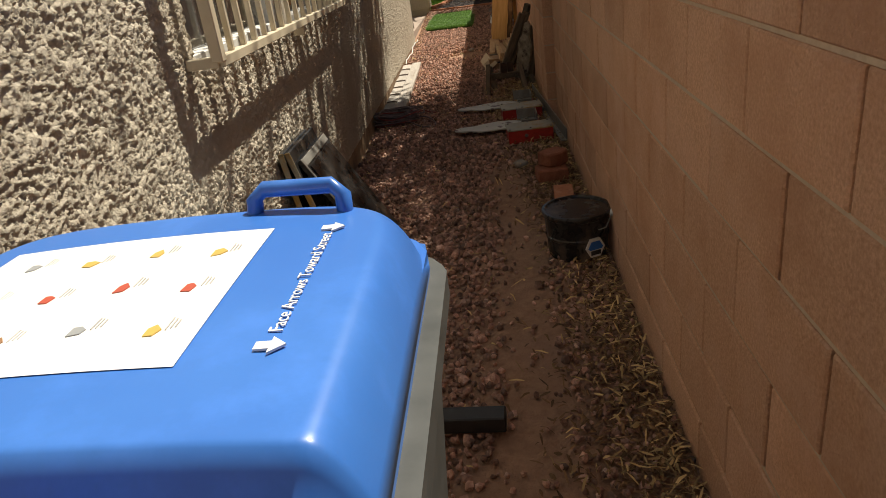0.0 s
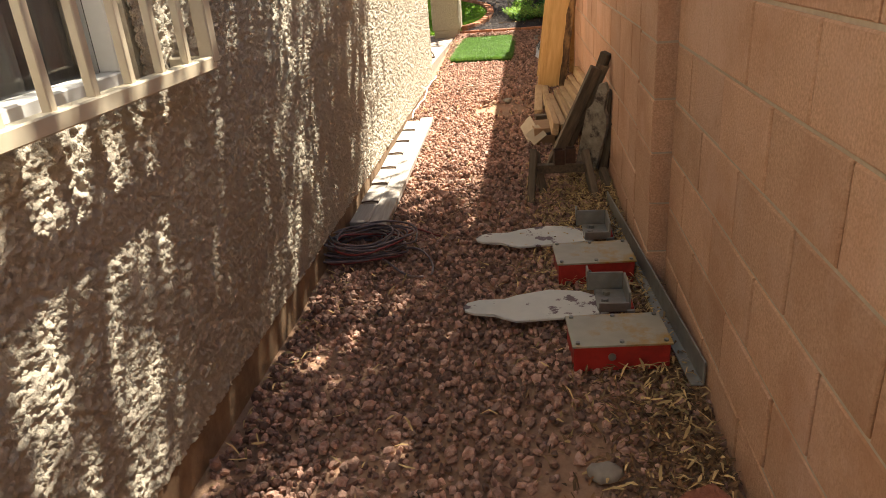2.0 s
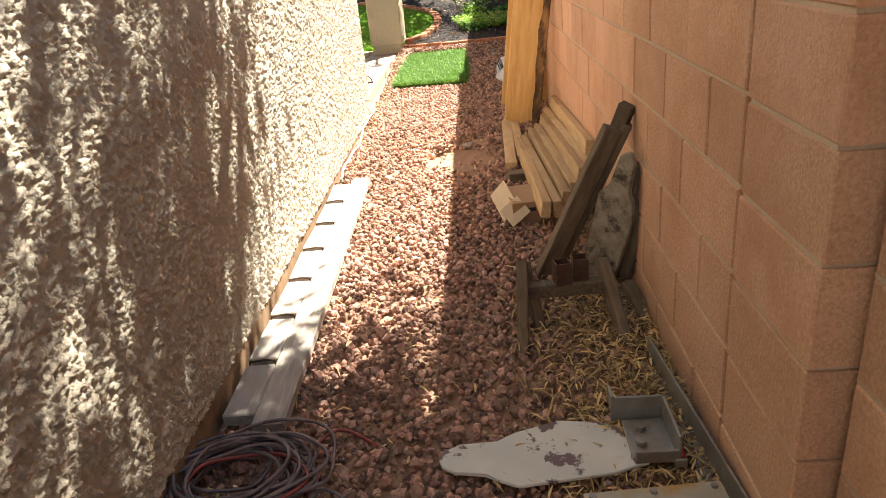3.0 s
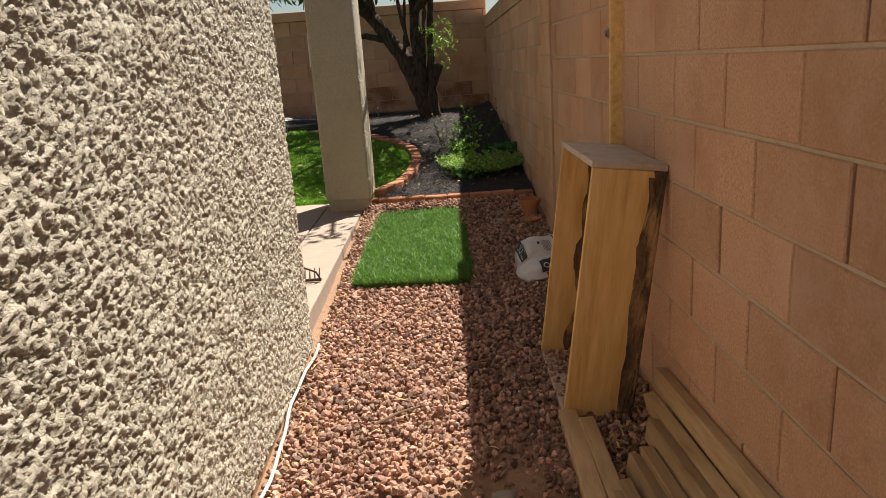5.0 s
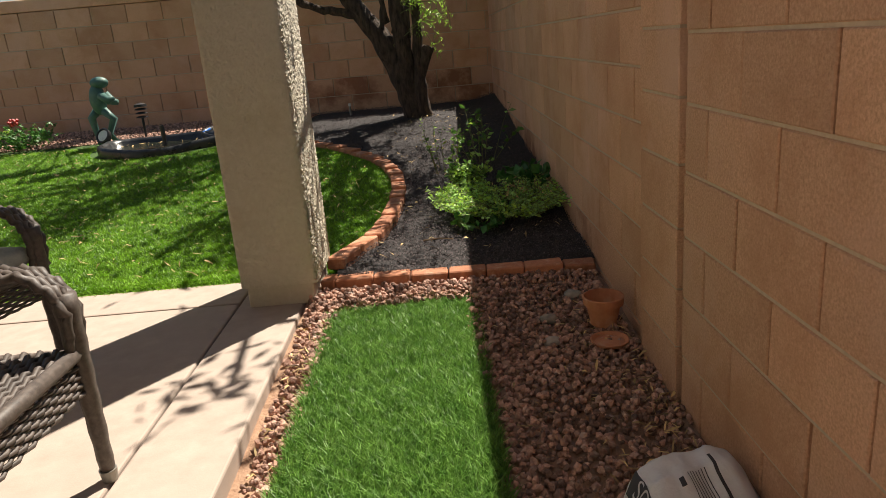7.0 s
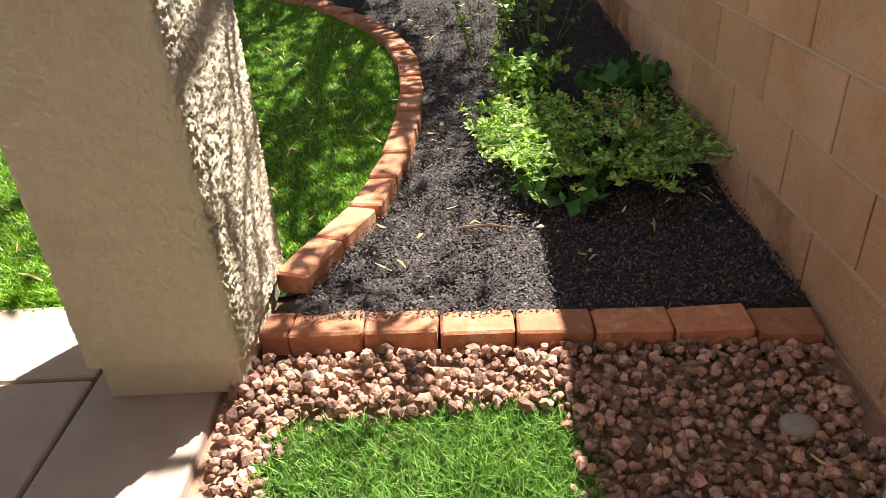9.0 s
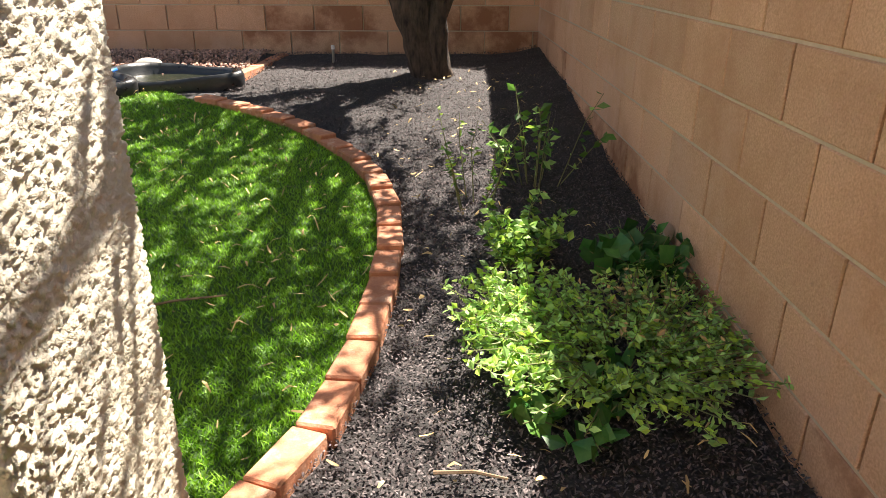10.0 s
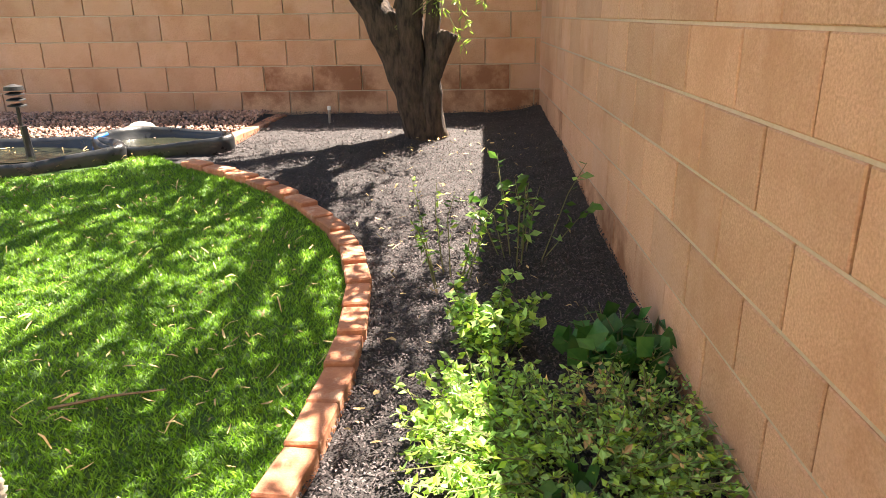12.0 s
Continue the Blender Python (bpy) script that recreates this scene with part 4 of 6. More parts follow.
# ---- things along the path ----
def recycling_bin():
    t = thing("recycling_bin", "blue-lidded wheeled recycling bin with a white sticker", "recycling bin", m=Matrix.Translation((0.0343, 0.160, 0.2023)) @ Matrix.Scale(0.835, 4))
    cx, cy, hx, hy, top = -0.21, 1.5, 0.31, 0.38, 0.935
    n = 96
    V = []
    for a in range(n + 1):
        for b in range(n + 1):
            u, v = 2 * a / n - 1, 2 * b / n - 1
            e = (abs(u) ** 7 + abs(v) ** 7) ** (1 / 7)
            s = min(max((e - 0.84) / 0.16, 0), 1)
            z = top - 0.075 * s * s - 0.012 * (u * u + 0.6 * v * v)
            y = cy + v * hy
            k = min(max((1.345 - y) / 0.026, 0), 1)
            z -= 0.042 * k * k * (3 - 2 * k)
            r = 1 - 0.045 * max(0, abs(u) + abs(v) - 1.72) / 0.28
            V.append((cx + u * hx * r, cy + v * hy * r, z))
    F = [(a * (n + 1) + b, (a + 1) * (n + 1) + b, (a + 1) * (n + 1) + b + 1, a * (n + 1) + b + 1) for a in range(n) for b in range(n)]
    lid = new("lid", arrays("lid", V, F, BLUE, True))
    lid.parent = t
    md = lid.modifiers.new("thick", "SOLIDIFY")
    md.thickness, md.offset = 0.012, -1
    part("lid_skirt", prism([(cx + x, cy + y) for x, y in rounded(2 * hx - 0.01, 2 * hy - 0.01, 0.07)], 0.815, 0.856, 0.006), BLUE, t, smooth=False)
    part("rim", prism([(cx + x, cy + y) for x, y in rounded(2 * hx + 0.035, 2 * hy + 0.02, 0.08)], 0.785, 0.822, 0.008), GREYP, t, "grey plastic rim")
    bm = bmesh.new()
    lo = [(cx + x * 0.78, cy + y * 0.78, -0.17) for x, y in rounded(2 * hx, 2 * hy, 0.07)]
    hi = [(cx + x, cy + y, 0.8) for x, y in rounded(2 * hx, 2 * hy, 0.07)]
    A, B = [bm.verts.new(p) for p in lo], [bm.verts.new(p) for p in hi]
    bm.faces.new(A[::-1])
    for i in range(len(A)):
        j = (i + 1) % len(A)
        bm.faces.new((A[i], A[j], B[j], B[i]))
    part("body", bm, GREYP, t, "dark grey plastic body")
    part("lid_handle", tube([(-0.128, 1.80, 0.88), (-0.126, 1.82, 0.945), (-0.112, 1.825, 0.957), (-0.018, 1.815, 0.957), (-0.004, 1.81, 0.945), (-0.002, 1.79, 0.88)], 0.011, 10), BLUE, t, "blue loop handle", True)
    part("hinge_handle", tube([(-0.2, 1.22, 0.84), (-0.19, 1.255, 0.905), (-0.15, 1.265, 0.912), (-0.1, 1.255, 0.905), (-0.09, 1.22, 0.84)], 0.012, 10), BLUE, t, smooth=True)
    for x in (-0.42, 0.0):
        part("wheel", cyl(0.1, 0.1, 0.05, (x - 0.025, 1.2, -0.13), (0, 90, 0), 24), BLACKP, t, "black wheel")
    part("axle", box((0.46, 0.03, 0.03), (-0.21, 1.2, -0.13)), BLACKP, t)
    # the lid's crown falls away from the middle by a few millimetres: print follows at the height of its place
    zl = lambda x, y: top - 0.012 * (((x - cx) / hx) ** 2 + 0.6 * ((y - cy) / hy) ** 2) + 0.0012
    bm = bmesh.new()
    x0, x1, y0, y1, m = -0.42, -0.08, 1.44, 1.745, 8
    g = [[bm.verts.new((x0 + (x1 - x0) * i / m, y0 + (y1 - y0) * j / m, zl(x0 + (x1 - x0) * i / m, y0 + (y1 - y0) * j / m))) for j in range(m + 1)] for i in range(m + 1)]
    for i in range(m):
        for j in range(m):
            bm.faces.new((g[i][j], g[i + 1][j], g[i + 1][j + 1], g[i][j + 1]))
    st = part("sticker", bm, STICKER, t, "white recycling instruction sticker", True)
    rng = random.Random(3)
    tints = [mat("print_%s" % k, c, c, 0.5, 5, 0) for k, c in (("brown", (0.3, 0.16, 0.08)), ("red", (0.45, 0.08, 0.05)), ("grey", (0.3, 0.32, 0.34)), ("yellow", (0.55, 0.38, 0.1)))]
    for i in range(4):
        for j in range(3):
            x, y = -0.125 - 0.078 * i, 1.50 + 0.088 * j + 0.01 * (i % 2)
            part("picture", prism([(x + a * rng.uniform(0.7, 1.2), y + b * rng.uniform(0.6, 1.2)) for a, b in ((-0.007, -0.01), (0.004, -0.009), (0.008, 0.003), (0.001, 0.01), (-0.007, 0.006))], zl(x, y) - 0.001, zl(x, y) + 0.0012), tints[rng.randrange(4)], st)
            for q in range(3):
                part("caption", box((0.0012, 0.022 - 0.004 * q, 0.0006), (x + 0.012 + 0.004 * q, y + 0.012, zl(x, y) + 0.0006)), PRINTGREY, st)
    part("heading", box((0.007, 0.16, 0.001), (-0.402, 1.56, zl(-0.402, 1.56) + 0.001)), INK, st)
    text_part("Recyclable Items", 0.017, pose(-0.384, 1.57, zl(-0.384, 1.57) + 0.0008, 0, 0, 90), INK, st, "heading_lettering")
    text_part("Face Arrows Toward Street", 0.0195, pose(-0.006, 1.6, zl(-0.006, 1.6) + 0.0008, 0, 0, 90), STICKER, lid, "lettering", "white printed lettering")
    for y in (1.465, 1.735):
        part("arrow", prism([(-0.018, y - 0.006), (-0.004, y - 0.006), (-0.004, y - 0.013), (0.01, y), (-0.004, y + 0.013), (-0.004, y + 0.006), (-0.018, y + 0.006)], zl(-0.02, y) - 0.001, zl(-0.02, y) + 0.0014), STICKER, lid)
    return t


recycling_bin()
tagged(part("black_beam", box((0.34, 0.06, 0.05), (-0.02, 2.53, 0.01), 0.004, (0, 0, -3)), BLACKP), "short black beam lying on gravel beside the bin", "beam")


def wheeled_cooler():
    t = thing("wheeled_cooler", "blue and white portable cooler with a folding handle", "cooler", m=pose(-0.53, 2.645, -0.02, 0, 0, -8) @ Matrix.Diagonal((0.97, 1.05, 1.17, 1)))
    w, d, h = 0.37, 0.29, 0.43
    bm = prism(rounded(w, d, 0.05, 6), 0.03, h, 0)
    bmesh.ops.bevel(bm, geom=[e for e in bm.edges if all(v.co.z > h - 0.01 for v in e.verts)], offset=0.03, segments=4, affect="EDGES")
    part("body", bm, TEAL, t, "blue plastic shell", True)
    m = pose(0, -d / 2 + 0.012, 0.205, 90, 0, 0)
    bm = prism(rounded(0.345, 0.385, 0.07, 6), 0, 0.026, 0, m)
    bmesh.ops.bevel(bm, geom=[e for e in bm.edges if all(v.co.y < -d / 2 - 0.01 for v in e.verts)], offset=0.012, segments=3, affect="EDGES")
    part("front_panel", bm, WHITEP, t, "white moulded panel", True)
    ring = [(x, y + 0.09, 0.475 + 0.12 * y) for x, y in rounded(0.37, 0.15, 0.07, 7)]
    part("handle_loop", tube(ring, 0.0125, 10, True), WHITEP, t, "white tubular loop handle", True)
    for x in (-0.1, 0.1):
        part("handle_arm", add_tube(bmesh.new(), [(x * 1.15, -0.12, 0.43), (x, -0.06, 0.448), (x, 0.02, 0.466)], 0.015, 8), WHITEP, t, smooth=True)
    part("crossbar", tube([(-0.1, -0.01, 0.458), (0.1, -0.01, 0.458)], 0.017, 8), WHITEP, t, smooth=True)
    part("latch", box((0.11, 0.03, 0.012), (0, -0.08, 0.435), 0.003), WHITEP, t)
    for k in range(7):
        part("vent", box((0.006, 0.009, 0.26), (w / 2 - 0.001, -0.02 + 0.021 * k, 0.25), 0.002), BLACKP, t)
    for x in (-0.15, 0.15):
        part("wheel", cyl(0.05, 0.05, 0.03, (x - 0.015, 0.1, 0.03), (0, 90, 0), 20), BLACKP, t)
    bm = bmesh.new()
    for k in range(6):
        add_box(bm, (0.002, 0.008, 0.014), (w / 2 + 0.001, -0.08, 0.17 + 0.026 * k), 0.001)
    part("maker_mark", bm, WHITEP, t)
    return t


wheeled_cooler()


def jug():
    t = thing("plastic_jug", "white plastic bottle with a red cap and label", "jug", (-0.50, 3.0, -0.02), 10)
    bm = prism(rounded(0.1, 0.15, 0.03, 5), 0, 0.24, 0)
    bmesh.ops.bevel(bm, geom=[e for e in bm.edges if all(v.co.z > 0.23 for v in e.verts)], offset=0.025, segments=3, affect="EDGES")
    part("bottle", bm, WHITEP, t, smooth=True)
    part("cap", cyl(0.022, 0.02, 0.035, (0, -0.02, 0.238)), REDP, t, "red screw cap")
    part("label", box((0.004, 0.11, 0.13), (0.0495, 0, 0.11), 0.001), REDP, t)


jug()


def pot_lid(at, r, rot, brown=False):
    t = thing("iron_lid", "round dark cast-iron pot lid with a strap handle" if not brown else "round rust-brown cast-iron pot lid with a strap handle", "pot lid", group="heap of iron lids", m=pose(*at, *rot))
    part("plate", lathe([(r - 0.004, -0.009), (r, -0.004), (r, 0.004), (r - 0.008, 0.007), (r * 0.5, 0.011), (0.01, 0.012)], seg=32), RUSTLID if brown else IRON, t)
    part("handle", tube([(-0.05, 0, 0.008), (-0.042, 0, 0.03), (-0.02, 0, 0.036), (0.02, 0, 0.036), (0.042, 0, 0.03), (0.05, 0, 0.008)], 0.008, 8), IRON, t, smooth=True)


for at, r, rot, br in (((-0.5, 3.45, 0.075), 0.125, (12, 14, 20), True), ((-0.4, 3.6, 0.03), 0.105, (-6, 8, 100), False), ((-0.33, 3.36, 0.06), 0.115, (14, 14, 10), False),
                       ((-0.45, 3.32, 0.05), 0.125, (8, 38, 40), False), ((-0.53, 3.36, 0.09), 0.115, (4, 30, 70), False), ((-0.37, 3.24, 0.02), 0.1, (3, 6, 0), False)):
    pot_lid(at, r, rot, br)


def square_tube(at, rot, l=0.14, w=0.055, material=RUST, label="short dark square steel tube offcut"):
    t = thing("steel_tube", label, "steel tube", m=pose(*at, *rot))
    bm = bmesh.new()
    rings = [[bm.verts.new((x * s, y, z * s)) for x, z in ((-1, -1), (1, -1), (1, 1), (-1, 1))] for s, y in ((w / 2, -l / 2), (w / 2, l / 2), (w / 2 - 0.004, l / 2), (w / 2 - 0.004, -l / 2))]
    for q in range(4):
        p, r = rings[q], rings[(q + 1) % 4]
        for e in range(4):
            bm.faces.new((p[e], p[(e + 1) % 4], r[(e + 1) % 4], r[e]))
    bmesh.ops.recalc_face_normals(bm, faces=list(bm.faces))
    part("hollow_section", bm, material, t)
    return t


square_tube((-0.31, 3.1, 0.015), (0, 5, 75))
square_tube((-0.4, 3.02, 0.02), (0, 0, 30))
t = thing("red_trigger_handle", "red plastic lever handle lying on iron lids", "handle", m=pose(-0.43, 3.12, 0.13, 0, -20, 30))
part("grip", box((0.11, 0.026, 0.024), (0, 0, 0), 0.006), REDP, t)
part("stem", box((0.05, 0.018, 0.05), (-0.04, 0, -0.02), 0.004), REDP, t)


def leaning_panel(name, label, foot, top, y0, y1, length, border):
    """A steel sheet leaning on the wall: foot and top give its slope."""
    a = math.degrees(math.atan2(top - foot, math.sqrt(max(length ** 2 - (top - foot) ** 2, 0.01))))
    m = pose(foot, (y0 + y1) / 2, -0.015, 0, a, 0)
    t = thing(name, label, "steel sheet", group="leaning sheets", m=m)
    w = y1 - y0
    part("sheet", box((0.022, w, length), (0, 0, length / 2), 0.003), BLACKM, t)
    if border:
        part("edge_strip", box((0.004, 0.014, length), (0.011, -w / 2 + 0.008, length / 2), 0.001), STEEL, t, "bright bare metal edge")
        part("top_strip", box((0.003, w - 0.02, 0.035), (0.0115, 0.005, length - 0.02), 0.001), STEEL, t, "bright bare metal band")
        part("inner_face", box((0.006, w - 0.05, length - 0.05), (0.013, 0.012, length / 2 - 0.02), 0.002), BLACKM, t)
        part("slot", prism(rounded(0.05, 0.16, 0.024), 0, 0.004, 0, pose(0.0145, 0.03, length * 0.33, 0, 90, 0)), BLACKP, t, "dark oval hand slot")
    else:
        part("edge_strip", box((0.024, 0.004, length), (0, -w / 2, length / 2), 0.001), RUSTLID, t)
    return t


leaning_panel("oven_sheet", "scorched black enamelled steel panel leaning on the wall", -0.345, -0.635, 3.68, 4.12, 0.57, True)
leaning_panel("oven_sheet", "black steel panel with rusty edge leaning on the wall", -0.52, -0.665, 3.64, 4.06, 0.56, False)
leaning_panel("oven_sheet", "black steel panel resting against the stucco wall", -0.61, -0.685, 3.62, 4.02, 0.55, False)


def bucket():
    t = thing("metal_pail", "black metal pail with a closed lid and wire handle", "bucket", (0.482, 3.64, -0.02))
    part("pail", lathe([(0.118, 0), (0.12, 0.006), (0.126, 0.08), (0.13, 0.085), (0.13, 0.092), (0.127, 0.097), (0.132, 0.17), (0.137, 0.175), (0.137, 0.186), (0.132, 0.19)], seg=36), BLACKM, t, smooth=False)
    part("lid", lathe([(0.139, 0.182), (0.141, 0.19), (0.139, 0.197), (0.128, 0.198), (0.124, 0.191), (0.02, 0.192)], seg=36), BLACKM, t)
    part("wire_handle", tube([(0.135, -0.02, 0.15), (0.142, -0.05, 0.2), (0.13, -0.09, 0.19), (0.1, -0.13, 0.15), (0.07, -0.128, 0.14)], 0.0025, 6), STEEL, t)
    part("grip", tube([(0.143, -0.045, 0.2), (0.128, -0.095, 0.188)], 0.009, 8), WHITEP, t, "white handle grip", True)
    m = pose(0.055, -0.1255, 0.065, 88, 0, 24)
    hexa = lambda r: [(r * math.cos(radians(60 * k)), r * 1.05 * math.sin(radians(60 * k))) for k in range(6)]
    lb = part("label", prism(hexa(0.043), -0.004, 0.004, 0, m), WHITEP, t, "hexagonal white label")
    part("label_field", prism([(-0.034, 0), (-0.018, 0.027), (0.018, 0.027), (0.034, 0), (0.026, -0.008), (-0.026, -0.008)], 0.003, 0.0052, 0, m), BLUE, lb)
    part("label_mark", prism([(-0.022, -0.012), (0.022, -0.012), (0.022, -0.03), (-0.022, -0.03)], 0.003, 0.0052, 0, m), INK, lb)


bucket()
t = tagged(part("loose_brick", box((0.095, 0.195, 0.06), (0.485, 4.215, 0.012), 0.005, (0, 0, -3)), BRICK), "flat red brick lying by the block wall", "brick")


def edging_stone(at, rz, s=1.0):
    out = [(-0.085, -0.055), (0.0, -0.07), (0.08, -0.06), (0.09, 0.05), (0.0, 0.062), (-0.075, 0.065)]
    bm = prism([(x * s, y * s) for x, y in out], 0, 0.075, 0.008)
    for v in bm.verts:
        v.co += 0.006 * noise.noise_vector(v.co * 25)
    ob = part("edging_stone", bm, REDSTONE)
    ob.matrix_basis = pose(*at, 0, 0, rz)
    tagged(ob, "rough red concrete edging block in a small stack", "edging block", "stacked edging blocks")


edging_stone((0.455, 4.56, -0.015), 10)
edging_stone((0.47, 4.60, 0.062), 40, 0.85)


def steel_target(y):
    """A silhouette plate on its hinge beside a red bait box."""
    t = thing("steel_target", "white-painted steel silhouette plate hinged on a base, lying flat on gravel", "steel target", (0, y, 0.0), group="pair of steel targets")
    out = [(-0.115, 0.0), (-0.105, -0.03), (-0.075, -0.05), (0.0, -0.058), (0.035, -0.085), (0.075, -0.105), (0.30, -0.075), (0.385, -0.045), (0.40, 0.04), (0.30, 0.11), (0.19, 0.125), (0.075, 0.085), (0.03, 0.052), (-0.06, 0.05), (-0.1, 0.03)]
    part("plate", prism([(x, yy) for x, yy in out], 0.028, 0.038, 0.002), TARGET, t, "chipped white silhouette plate")
    br = part("bracket", box((0.008, 0.16, 0.07), (0.452, 0.03, 0.075), 0.002), STEEL, t, "grey steel angle bracket")
    part("bracket_side", box((0.125, 0.008, 0.07), (0.385, 0.112, 0.075), 0.002), STEEL, t)
    part("bracket_fin", box((0.008, 0.05, 0.045), (0.325, 0.13, 0.095), 0.002), STEEL, t)
    part("bracket_lip", box((0.1, 0.008, 0.035), (0.4, -0.048, 0.055), 0.002), STEEL, t)
    part("bracket_base", box((0.1, 0.145, 0.01), (0.397, 0.03, 0.043), 0.002), STEEL, t)
    for x, yy in ((0.375, 0.005), (0.385, 0.06)):
        part("bolt", cyl(0.014, 0.013, 0.014, (x, yy, 0.047), seg=6), STEEL, br)
    part("hinge_bar", box((0.03, 0.15, 0.025), (0.455, 0.02, 0.035), 0.003), STEEL, t)
    part("hinge_stripe", box((0.012, 0.1, 0.006), (0.46, 0.0, 0.051), 0.001), REDP, t, "red painted strip")
    return t


def target_box(x0, x1, y0, y1, rz):
    t = thing("steel_case", "low red steel box with a rust-stained metal lid", "steel box", ((x0 + x1) / 2, (y0 + y1) / 2, -0.01), rz, group="pair of red steel boxes")
    w, d = x1 - x0, y1 - y0
    part("case", box((w, d, 0.085), (0, 0, 0.042), 0.003), REDP, t)
    lid = part("lid", box((w + 0.012, d + 0.012, 0.007), (0, 0, 0.089), 0.001), RUSTLID, t, "rust-stained bare metal lid")
    for i in (-1, 0, 1):
        for j in (-1, 1):
            part("bolt", cyl(0.0075, 0.0075, 0.007, (i * (w / 2 - 0.012), j * (d / 2 - 0.01), 0.092), seg=6), STEEL, lid)
    part("lock", cyl(0.012, 0.012, 0.006, (-0.03, -d / 2 + 0.001, 0.05), (90, 0, 0), 12), STEEL, t)
    part("side_plate", box((0.02, 0.05, 0.03), (w / 2 + 0.01, 0, 0.045), 0.003), STEEL, t)


steel_target(5.64)
steel_target(6.27)
target_box(0.245, 0.53, 5.31, 5.49, 4)
target_box(0.222, 0.505, 5.90, 6.09, 4)
t = thing("angle_iron", "long grey steel angle rail lying along the wall", "steel rail", (0.548, 5.95, 0), 4.5)
part("upright_flange", box((0.006, 1.5, 0.075), (0, 0, 0.05), 0.001), STEEL, t)
part("flat_flange", box((0.035, 1.5, 0.006), (-0.018, 0, 0.012), 0.001), STEEL, t)

# cable heap
t = thing("cable_coil", "tangled coil of dark extension cable on the gravel", "cable")
rng = np.random.default_rng(5)
for k in range(20):
    r, cx, cy = rng.uniform(0.09, 0.185), -0.6 + rng.normal(0, 0.035), 6.24 + rng.normal(0, 0.03)
    a0, tz = rng.uniform(0, 6), rng.uniform(0.012, 0.085)
    pts = [(cx + r * (1.1 + 0.12 * math.sin(3 * a + a0)) * math.cos(a), cy + r * 0.85 * (1 + 0.1 * math.sin(2 * a)) * math.sin(a), float(ground_z(cy)) + tz + 0.012 * math.sin(2 * a + a0)) for a in np.linspace(0, 2 * math.pi, 30)[:-1]]
    part("cable_turn", tube(pts, 0.0048, 6, True), REDCORD if k in (3, 8) else RUBBER, t, smooth=True)
for k, (c1, c2, c3) in enumerate((((-0.45, 6.32), (-0.35, 6.5), (-0.28, 6.35)), ((-0.46, 6.2), (-0.24, 6.2), (-0.27, 5.95)), ((-0.5, 6.1), (-0.4, 5.98), (-0.3, 5.93)))):
    pts = []
    for q in np.linspace(0, 1, 14):
        x = (1 - q) ** 2 * c1[0] + 2 * q * (1 - q) * c2[0] * 1.1 + q * q * c3[0]
        y = (1 - q) ** 2 * c1[1] + 2 * q * (1 - q) * c2[1] + q * q * c3[1]
        pts.append((x, y, 0.022 + 0.012 * math.sin(6 * q)))
    part("loose_end", tube(pts, 0.0048, 6), REDCORD if k == 0 else RUBBER, t, smooth=True)

# thin cable along the footing
pts = [(float(house_x(y)) + 0.03 + 0.012 * math.sin(y * 7), y, float(ground_z(y)) + 0.02 + 0.012 * math.sin(y * 11) ** 2) for y in np.linspace(8.5, 10.1, 26)]
tagged(part("footing_cable", tube(pts, 0.006, 7), WHITEP, None, "", True), "thin pale cable lying along the house footing", "cable")

# boards along the house
rng = random.Random(9)
y = 6.46
for k in range(7):
    l = 0.275
    x = float(house_x(y)) + 0.062
    ob = part("board_offcut", box((0.092, l - 0.02, 0.038), (0, 0, 0), 0.004), GREYWOOD)
    ob.matrix_basis = pose(x, y + l / 2, float(ground_z(y)) + 0.025, 0, 0, rng.uniform(-1.5, 2) + 1)
    tagged(ob, "short weathered grey board laid beside the house", "board", "row of short boards")
    hk = part("wire_hook", tube([(-0.03, 0, 0.005), (-0.03, 0, 0.03), (0.02, 0.004, 0.034), (0.05, 0.0, 0.032), (0.052, 0.0, 0.012)], 0.0035, 6), RUST)
    hk.matrix_basis = pose(x - 0.01, y + l - 0.005, float(ground_z(y)) + 0.02, 0, 0, 0)
    tagged(hk, "bent rusty wire hook between short boards", "wire hook", "row of wire hooks")
    y += l
ob = part("long_board", box((0.092, 2.02, 0.036), (0, 0, 0), 0.004), GREYWOOD)
ob.matrix_basis = pose(-0.605, 7.44, 0.056, 1.4, 0, 0.9)
tagged(ob, "long weathered grey board lying on gravel", "board")


# ---- lumber and boards by the block wall ----
def stick(name, a, b, w, h, material, label, category="board", group="", roll=0.0, bevel=0.003):
    """A straight timber from a to b."""
    a, b = Vector(a), Vector(b)
    d = b - a
    ob = part(name, box((w, d.length, h), (0, 0, 0), bevel), material)
    q = d.to_track_quat("Y", "Z").to_matrix().to_4x4()
    ob.matrix_basis = Matrix.Translation((a + b) / 2) @ q @ pose(0, 0, 0, 0, roll, 0)
    return tagged(ob, label, category, group)


LB = "sawn pine stud with dark cut ends in a loose pile"
for a, b, r in (((0.275, 7.5, 0.2), (0.25, 8.95, 0.085), 8), ((0.325, 7.52, 0.19), (0.285, 9.0, 0.085), -5), ((0.365, 7.6, 0.2), (0.335, 9.1, 0.1), 12), ((0.41, 7.68, 0.21), (0.375, 9.1, 0.12), 0),
                ((0.445, 7.7, 0.265), (0.42, 9.2, 0.15), 10), ((0.495, 7.78, 0.25), (0.46, 9.35, 0.16), -12), ((0.515, 7.95, 0.31), (0.505, 9.4, 0.22), 5)):
    stick("stud", a, b, 0.038, 0.07, LUMBER, LB, "timber", "pile of studs", r)
